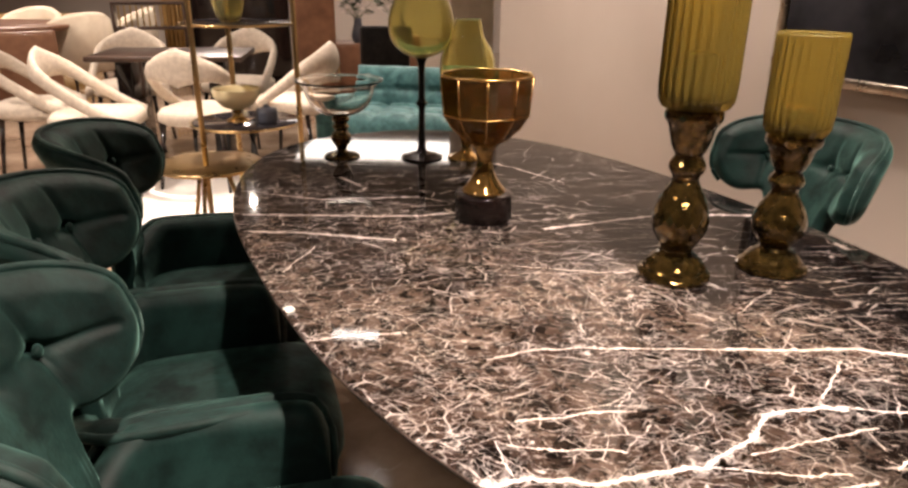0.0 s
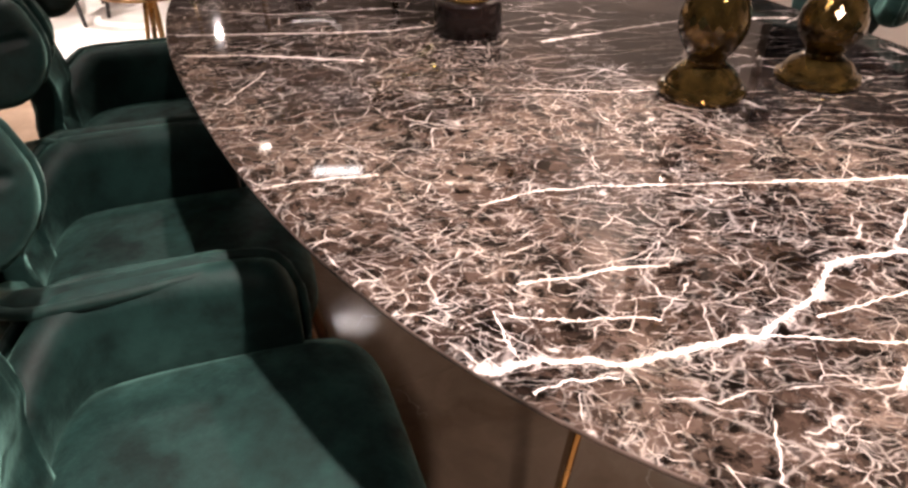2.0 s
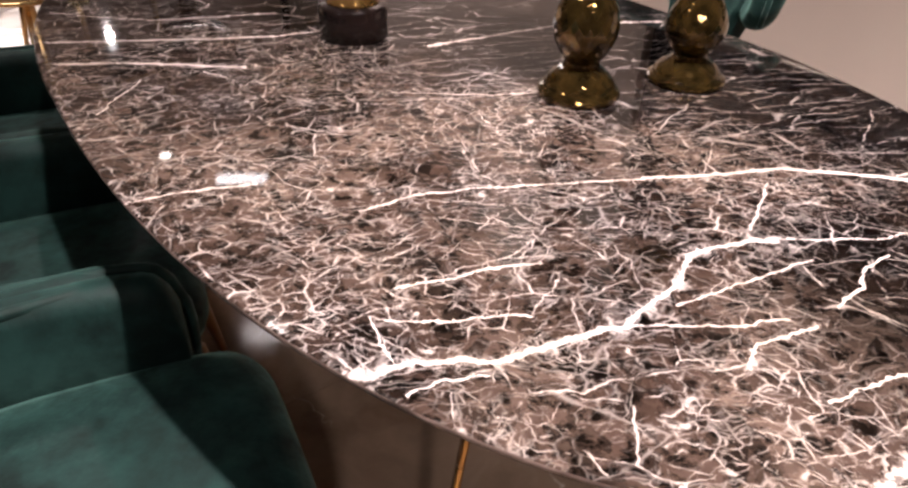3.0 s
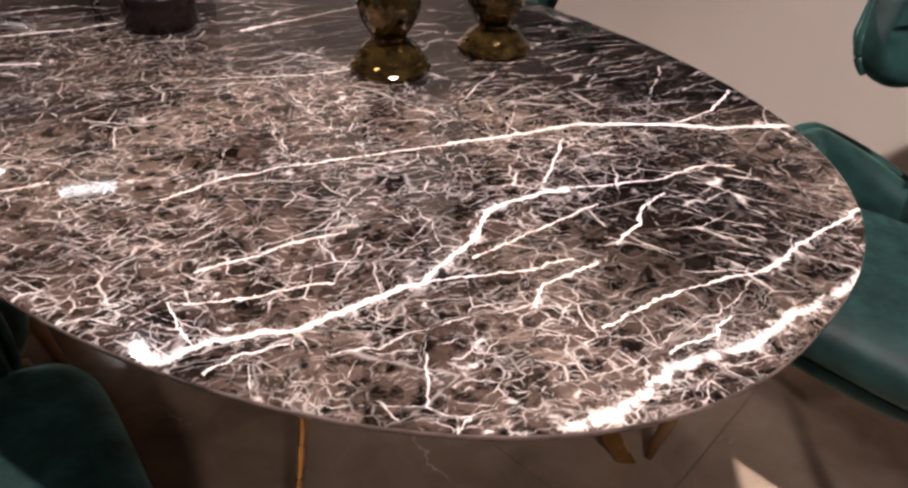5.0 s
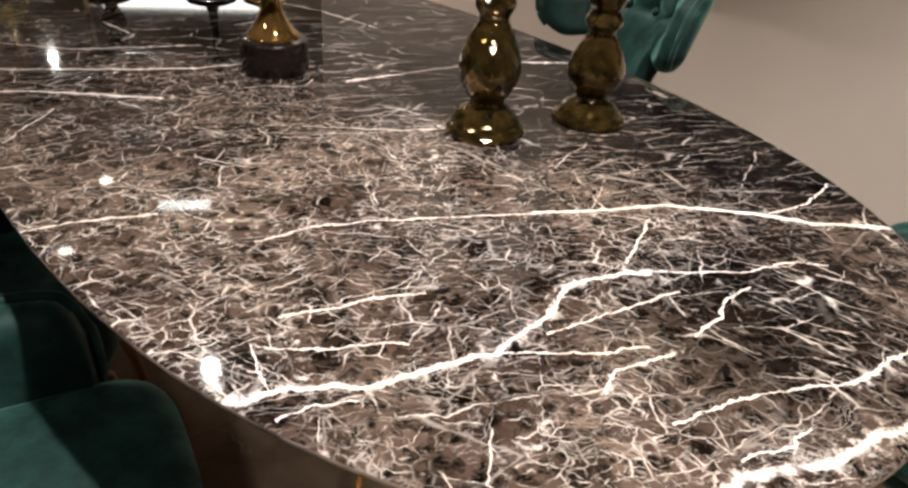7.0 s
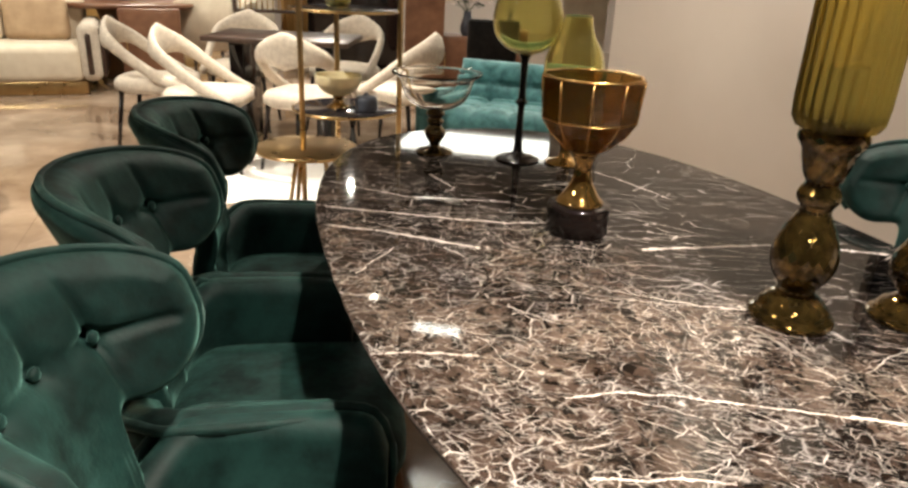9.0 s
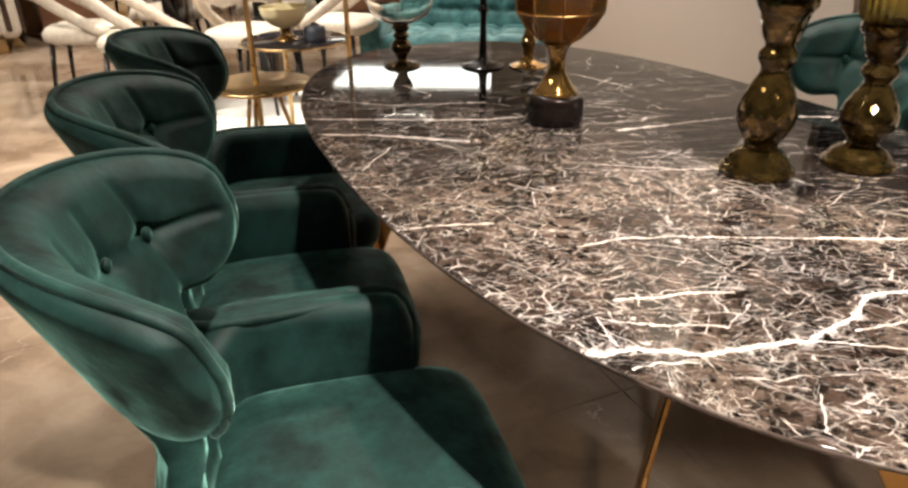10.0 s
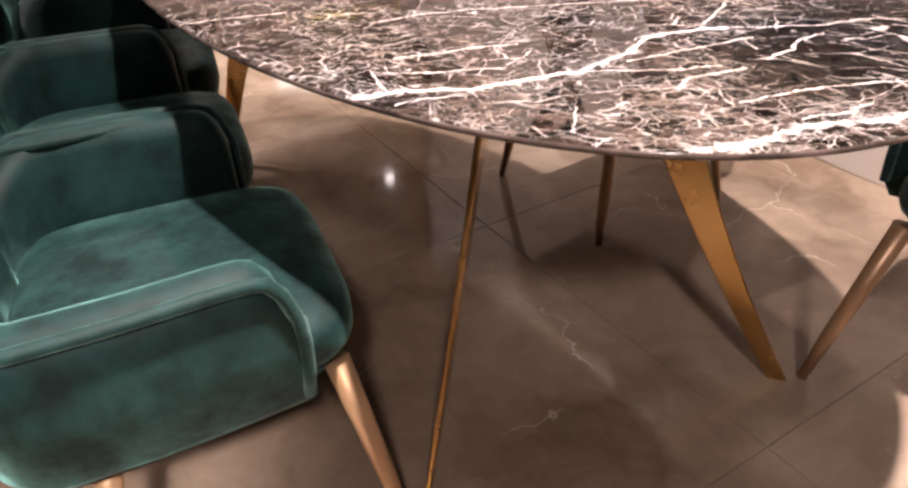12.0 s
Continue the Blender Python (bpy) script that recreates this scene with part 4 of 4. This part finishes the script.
tufted_sofa(pose(-0.12, 4.95, 0, 0, 0, 174), "bright teal green tufted velvet sofa behind the dining table")


# ---- green tub chair ----
def tub_chair(m, fabric, pipe, label, tall=0.64):
    """A low round armchair whose rolled back is stitched into soft upright channels."""
    ob = thing("tub_chair", m, label, "armchair")
    way = [(0.36 * math.cos(radians(a)), 0.36 * math.sin(radians(a))) for a in range(-220, 41, 2)]
    rings = []
    for i, p in enumerate(way):
        d = Vector(p).normalized()
        k = abs(i / (len(way) - 1) - 0.5) * 2
        puff = 0.011 * (abs(math.sin(math.pi * i / 13)) ** 0.45 - 1)
        top = tall - 0.10 * k ** 3
        sec = [(-0.05, 0.12), (-0.055 - puff, 0.45), (-0.075 - puff, top - 0.10), (-0.062 - puff, top - 0.035 + puff), (-0.03, top - 0.006 + puff), (0.02, top + puff), (0.055, top - 0.022 + puff * 0.6),
               (0.066, top - 0.06), (0.060, top - 0.09), (0.045, top - 0.12), (0.035, 0.4), (0.0, 0.12)]
        rings.append([(p[0] + d.x * o, p[1] + d.y * o, z) for o, z in sec])
    body = part("backrest", rings_mesh(bmesh.new(), rings), fabric, ob, "rolled and channelled wraparound back")
    part("piping", tube(bmesh.new(), [(p[0] * 1.165, p[1] * 1.165, tall - 0.10 * (abs(i / (len(way) - 1) - 0.5) * 2) ** 3 - 0.092) for i, p in enumerate(way)][::4], 0.007, 8), pipe, body)
    part("seat", slab(bmesh.new(), oval(0.32, 0.33, 48, 2.6), [(0.02, 0.12), (0, 0.14), (0, 0.40), (0.02, 0.43), (0.08, 0.45)]), fabric, ob)
    for a in (45, 135, 225, 315):
        part("leg", tube(bmesh.new(), [(0.24 * math.cos(radians(a)), 0.24 * math.sin(radians(a)), 0.13), (0.26 * math.cos(radians(a)), 0.26 * math.sin(radians(a)), 0.0)], 0.018, 10, tip=0.01), DARKWOOD, ob)
    return ob


tub_chair(pose(-2.36, 1.85, 0, 0, 0, 150), MOSS, MOSS, "olive green velvet tub armchair with channelled rolled back")
tub_chair(pose(-3.02, 2.62, 0, 0, 0, 130), CHARCOAL, CHARCOAL, "near-black velvet tub armchair with rolled back", 0.58)


# ---- cream sofa group ----
def cream_sofa(m):
    ob = thing("cream_sofa", m, "long cream linen sofa with loose cushions on a gold plinth", "sofa")
    part("plinth", box(bmesh.new(), (2.5, 0.86, 0.12), (0, 0, 0.06), 0.01), BRASS, ob, "brass plinth")
    part("seat", box(bmesh.new(), (2.46, 0.9, 0.30), (0, 0.02, 0.27), 0.06, segments=4), CREAM, ob)
    part("backrest", box(bmesh.new(), (2.5, 0.26, 0.5), (0, -0.4, 0.55), 0.07, segments=4), CREAM, ob)
    for x, mat in ((-0.85, BEIGE), (-0.3, CREAM), (0.3, CREAM), (0.85, BEIGE)):
        part("cushion", box(bmesh.new(), (0.54, 0.17, 0.40), (x, -0.20, 0.60), 0.07, Matrix.Rotation(radians(14), 4, "X"), 4), mat, ob)
    for sx in (-1, 1):
        arm = part("armrest", box(bmesh.new(), (0.17, 0.92, 0.50), (sx * 1.30, 0.03, 0.37), 0.07, segments=4), BOUCLE, ob, "boucle arm")
        part("arm_inset", box(bmesh.new(), (0.05, 0.34, 0.36), (sx * 1.30, 0.335, 0.36), 0.02), DARKWOOD, arm, "dark wooden front inset")
        part("side_panel", box(bmesh.new(), (0.03, 0.80, 0.42), (sx * 1.40, -0.02, 0.36), 0.01), DARKWOOD, arm, "dark wooden side panel")
    return ob


cream_sofa(pose(-5.62, 5.40, 0, 0, 0, 180 + 34))


def coffee_table(m):
    ob = thing("coffee_table", m, "dark wooden block coffee table on a gold plinth", "table")
    part("body", box(bmesh.new(), (1.3, 0.9, 0.28), (0, 0, 0.24), 0.012), DARKWOOD, ob)
    part("plinth", box(bmesh.new(), (1.2, 0.8, 0.1), (0, 0, 0.05), 0.006), BRASS, ob)
    part("tabletop", box(bmesh.new(), (1.3, 0.9, 0.015), (0, 0, 0.39), 0.003), SMOKE, ob, "smoked glass top")
    return ob


coffee_table(pose(-5.15, 4.45, 0, 0, 0, 50))
for x, y, rr, h in ((-4.95, 4.25, 0.05, 0.18), (-5.05, 4.5, 0.035, 0.3), (-5.2, 4.35, 0.06, 0.12), (-5.35, 4.55, 0.04, 0.24), (-4.9, 4.55, 0.03, 0.22)):
    ob = thing("glass_vase", pose(x, y, 0.3978), "small clear glass vase on the coffee table", "vase", "glassware on the coffee table")
    part("body", lathe(bmesh.new(), eased([(rr * 0.8, 0.0), (rr, h * 0.3), (rr * 0.6, h * 0.7), (rr * 0.9, h), (rr * 0.84, h), (rr * 0.5, h * 0.7), (rr * 0.9, h * 0.3), (rr * 0.6, 0.01)], 3), 24), CLEAR, ob)


# ---- white boucle chairs and their table ----
def boucle_chair(m):
    ob = thing("boucle_chair", m, "cream boucle dining chair with open arched back", "chair", "cream chairs round the dark table")
    part("seat", slab(bmesh.new(), oval(0.25, 0.25, 40, 3), [(0.03, 0.40), (0, 0.42), (0, 0.46), (0.02, 0.485), (0.08, 0.495)]), BOUCLE, ob)
    way = eased([(0.245, 0.20, 0.44), (0.250, 0.08, 0.50), (0.245, -0.08, 0.61), (0.215, -0.20, 0.70), (0.12, -0.265, 0.735), (0, -0.285, 0.745),
                 (-0.12, -0.265, 0.735), (-0.215, -0.20, 0.70), (-0.245, -0.08, 0.61), (-0.250, 0.08, 0.50), (-0.245, 0.20, 0.44)], 4)
    rings = []
    for i, q in enumerate(way):
        d = (Vector(way[min(i + 1, len(way) - 1)]) - Vector(way[max(i - 1, 0)])).normalized()
        out = Vector((q[0], q[1] + 0.02, 0.02)).normalized()
        out = (out - d * out.dot(d)).normalized()
        up = d.cross(out)
        tall = 0.034 + 0.075 * max(0.0, 1 - abs(q[0]) / 0.25)
        rings.append([Vector(q) + out * 0.026 * math.cos(k) * (1 if abs(math.cos(k)) > 0.5 else 0.9) + up * tall * math.sin(k) for k in (2 * math.pi * j / 12 for j in range(12))])
    part("backrest", rings_mesh(bmesh.new(), rings), BOUCLE, ob, "arched boucle back band sloping down to the seat")
    for sx in (-1, 1):
        for sy in (-1, 1):
            part("leg", tube(bmesh.new(), [(sx * 0.18, sy * 0.18, 0.41), (sx * 0.22, sy * 0.23, 0.0)], 0.016, 10, tip=0.010), BLACK, ob, "slim black leg")
    return ob


b0 = boucle_chair(pose(-2.14, 4.02, 0, 0, 0, -78))
for x, y, a in ((-2.66, 4.30, -72), (-1.58, 4.22, -5), (-1.15, 4.62, 80), (-1.78, 5.40, 175), (-2.50, 5.15, 195)):
    copy_thing(b0, pose(x, y, 0, 0, 0, a))


def dark_table(m, w, d):
    ob = thing("dark_dining_table", m, "dark wooden dining table with thin gloss top", "table")
    part("tabletop", box(bmesh.new(), (w, d, 0.035), (0, 0, 0.735), 0.008), DARKWOOD, ob)
    for sx in (-1, 1):
        part("pedestal", box(bmesh.new(), (0.10, d * 0.6, 0.70), (sx * w * 0.3, 0, 0.365), 0.01), BLACK, ob)
        part("foot", box(bmesh.new(), (0.16, d * 0.7, 0.018), (sx * w * 0.3, 0, 0.009), 0.004), BRASS, ob)
    return ob


dark_table(pose(-1.95, 4.72, 0, 0, 0, 10), 0.95, 0.62)


# ---- far furniture ----
def round_table(m):
    ob = thing("round_table", m, "round tan wooden table on a drum foot", "table")
    part("tabletop", slab(bmesh.new(), oval(0.75, 0.75, 56), [(0.03, 0.70), (0, 0.72), (0, 0.745), (0.01, 0.75)]), WALNUT, ob)
    part("foot", lathe(bmesh.new(), eased([(0.32, 0.0), (0.30, 0.05), (0.2, 0.3), (0.28, 0.70)], 4), 32), BEIGE, ob)
    return ob


def tan_chair(m):
    ob = thing("tan_armchair", m, "tan fabric armchair with rounded back", "armchair", "tan chairs round the far table")
    part("seat", slab(bmesh.new(), oval(0.3, 0.3, 40, 3), [(0.02, 0.26), (0, 0.28), (0, 0.42), (0.03, 0.46)]), BEIGE, ob)
    rings = []
    for a in range(-200, 21, 10):
        k = abs((a + 90) / 110)
        top, c, s = 0.86 - 0.2 * k ** 2, math.cos(radians(a)), math.sin(radians(a))
        rings.append([((0.31 + o) * c, (0.31 + o) * s, z) for o, z in ((-0.04, 0.28), (-0.045, top - 0.04), (0, top), (0.045, top - 0.04), (0.04, 0.28))])
    part("backrest", rings_mesh(bmesh.new(), rings), CREAM, ob)
    for a in (45, 135, 225, 315):
        part("leg", tube(bmesh.new(), [(0.22 * math.cos(radians(a)), 0.22 * math.sin(radians(a)), 0.27), (0.25 * math.cos(radians(a)), 0.25 * math.sin(radians(a)), 0)], 0.018, 10, tip=0.012), DARKWOOD, ob)
    return ob


round_table(pose(-4.75, 6.95, 0))
t0 = tan_chair(pose(-4.15, 7.35, 0, 0, 0, 60))
for x, y, a in ((-5.55, 7.1, -60), (-5.0, 7.9, 180), (-4.1, 8.3, 120)):
    copy_thing(t0, pose(x, y, 0, 0, 0, a))


def cabinet(m, w, d, h, mat, label):
    ob = thing("cabinet", m, label, "cabinet")
    part("body", box(bmesh.new(), (w, d, h), (0, 0, h / 2 + 0.06), 0.008), mat, ob)
    part("plinth", box(bmesh.new(), (w * 0.94, d * 0.9, 0.06), (0, 0, 0.03)), BLACK, ob)
    n = max(1, round(w / 0.5))
    for i in range(n):
        x = -w / 2 + (i + 0.5) * w / n
        door = part("door", box(bmesh.new(), (w / n - 0.012, 0.02, h - 0.04), (x, d / 2 + 0.011, h / 2 + 0.06), 0.004), mat, ob)
        part("handle", box(bmesh.new(), (0.012, 0.018, 0.16), (x + w / n * 0.4, d / 2 + 0.03, h * 0.6), 0.004), BRASS, door, "brass bar handle")
    return ob


cabinet(pose(-1.80, 8.0, 0, 0, 0, 195), 0.42, 0.45, 1.9, WALNUT, "tall narrow walnut cabinet at the back")
cabinet(pose(-2.85, 8.7, 0, 0, 0, 198), 1.1, 0.45, 2.3, BLACK, "tall black display cabinet at the back")
cabinet(pose(-1.15, 8.2, 0, 0, 0, 190), 0.95, 0.45, 0.46, WALNUT, "low walnut chest carrying flower vases")
cabinet(pose(-6.25, 6.85, 0, 0, 0, 230), 0.62, 0.5, 1.9, TANWOOD, "tall tan wooden wardrobe behind the cream sofa")
cabinet(pose(-4.20, 6.55, 0, 0, 0, 214), 0.55, 0.42, 0.66, WALNUT, "dark walnut chest beside the cream sofa")
cabinet(pose(-6.6, 9.6, 0, 0, 0, 205), 2.6, 0.5, 0.62, TANWOOD, "long tan sideboard against the far side")
cabinet(pose(-0.05, 7.35, 0, 0, 0, 180), 0.42, 0.3, 2.1, CREAM, "tall cream display unit by the wall end")


def slat_rack(m):
    ob = thing("slatted_rack", m, "dark rack with gold vertical slats", "rack")
    for z in (0.40, 0.66, 0.92):
        part("rail", box(bmesh.new(), (0.75, 0.22, 0.03), (0, 0, z), 0.006), DARKWOOD, ob)
    for sx in (-1, 1):
        part("post", box(bmesh.new(), (0.03, 0.2, 0.92), (sx * 0.36, 0, 0.46), 0.004), DARKWOOD, ob)
    for i in range(11):
        part("slat", box(bmesh.new(), (0.016, 0.016, 0.228), (-0.30 + i * 0.06, 0.08, 0.79), 0.003), BRASS, ob)
    return ob


slat_rack(pose(-3.62, 7.95, 0, 0, 0, 200))


def curtain(m, w, h, label):
    ob = thing("curtain", m, label, "curtain")
    rows = []
    for z in (0.02, h * 0.5, h):
        rows.append([(w * (i / 60 - 0.5), 0.03 * math.sin(i * 1.05) + 0.008 * math.sin(i * 2.3 + z), z) for i in range(61)] + [(w * (i / 60 - 0.5), 0.03 * math.sin(i * 1.05) + 0.012, z) for i in range(60, -1, -1)])
    part("cloth", rings_mesh(bmesh.new(), rows), TANWOOD, ob, "pleated mustard cloth")
    return ob


curtain(pose(-3.75, 9.15, 0, 0, 0, 20), 0.5, 2.6, "narrow pleated mustard curtain at the back")


def flower_vase(m, size, petals, label):
    ob = thing("flower_vase", m, label, "flowers")
    part("vase", lathe(bmesh.new(), eased([(0.05, 0), (0.075, 0.08), (0.05, 0.18), (0.04, 0.24), (0.05, 0.26)], 4), 24), SLATE, ob, "slate ceramic vase")
    rnd = random.Random(int(size * 1000))
    bmp, bml = bmesh.new(), bmesh.new()
    for i in range(46):
        a, e, r = rnd.uniform(0, 6.28), rnd.uniform(0.1, 1.5), size * rnd.uniform(0.55, 1.0)
        c = Vector((r * math.cos(a) * math.cos(e), r * math.sin(a) * math.cos(e), 0.30 + r * math.sin(e) * 0.9))
        tgt = bmp if i % 3 else bml
        for k in range(5):
            ang = k * 1.257 + rnd.uniform(0, 0.5)
            d = Vector((math.cos(ang), math.sin(ang), rnd.uniform(-0.3, 0.7))) * (0.035 if i % 3 else 0.06)
            s = d.cross(Vector((0.3, 0.2, 1))).normalized() * d.length * 0.45
            v = [tgt.verts.new(q) for q in (c, c + d * 0.5 + s, c + d, c + d * 0.5 - s)]
            tgt.faces.new(v)
        if i % 4 == 0:
            tube(bml, [(0, 0, 0.24), c * 0.5 + Vector((0, 0, 0.14)), c], 0.003, 5)
    part("blossoms", bmp, petals, ob, "pale blossoms")
    part("foliage", bml, LEAF, ob, "dark stems and leaves")
    return ob


flower_vase(pose(-1.35, 8.15, 0.52), 0.22, PETAL, "pale flowers in a slate vase on the low chest")
flower_vase(pose(-0.95, 8.2, 0.52), 0.26, PETAL, "bushy pale flowers in a slate vase on the chest")
flower_vase(pose(-4.75, 6.95, 0.75), 0.20, PETAL, "pale flowers in a vase on the round table")


def black_chair(m):
    ob = thing("black_chair", m, "black upholstered chair with straight square back", "chair")
    part("seat", box(bmesh.new(), (0.46, 0.46, 0.10), (0, 0, 0.43), 0.03, segments=3), CHARCOAL, ob)
    part("backrest", box(bmesh.new(), (0.46, 0.08, 0.36), (0, -0.20, 0.62), 0.03, segments=3), CHARCOAL, ob)
    for sx in (-1, 1):
        for sy in (-1, 1):
            part("leg", tube(bmesh.new(), [(sx * 0.19, sy * 0.19, 0.39), (sx * 0.2, sy * 0.2, 0.0)], 0.016, 10, tip=0.011), BLACK, ob)
    return ob


black_chair(pose(-0.88, 6.95, 0, 0, 0, 10))

# ---- small things on the etagere ----
ob = thing("slate_jar", pose(-0.94, 3.40, 0.563), "small round slate ceramic jar on smoked glass", "jar")
part("body", lathe(bmesh.new(), eased([(0.045, 0), (0.052, 0.01), (0.052, 0.055), (0.046, 0.062)], 3), 28), SLATE, ob)
part("lid", lathe(bmesh.new(), eased([(0.047, 0.0622), (0.048, 0.068), (0.02, 0.076), (0.010, 0.088)], 3), 28), SLATE, ob)
ob = thing("small_vase", pose(-1.09, 3.43, 1.033), "small olive glass vase on smoked glass", "vase")
part("body", lathe(bmesh.new(), eased([(0.04, 0), (0.06, 0.03), (0.075, 0.10), (0.05, 0.16), (0.04, 0.2), (0.036, 0.2), (0.046, 0.16), (0.07, 0.10), (0.055, 0.034), (0.03, 0.01)], 3), 32), OLIVE, ob)


# ---- floor tiles ----
TILE, JOINT = 0.90, 0.0016
ORIGIN = Vector((0.806, 0.739, 0))
tile_mesh = mesh_of("tile", box(bmesh.new(), (TILE - JOINT, TILE - JOINT, 0.006), (0, 0, -0.003), 0.0006, segments=1), False)
tile_mesh.materials.append(FLOOR)
rest = []
for i in range(-16, 17):
    for j in range(-16, 17):
        c = ORIGIN + E1 * ((i + 0.5) * TILE) + E2 * ((j + 0.5) * TILE)
        if not (-12.2 < c.x < 6.2 and -5.2 < c.y < 13.2):
            continue
        if -7.0 < c.x < 2.6 and -1.4 < c.y < 9.6:
            ob = new("tile", tile_mesh)
            ob.parent = FLOOR_OB
            ob.matrix_local = pose(c.x, c.y, 0, 0, 0, math.degrees(TURN_T))
        else:
            rest.append(c)
bm = bmesh.new()
for c in rest:
    h = (TILE - JOINT) / 2
    bm.faces.new([bm.verts.new(c + E1 * a * h + E2 * d * h) for a, d in ((-1, 1), (-1, -1), (1, -1), (1, 1))])
ob = part("far_tiles", bm, FLOOR, FLOOR_OB, smooth=False)
tagged(ob, kind="stuff")
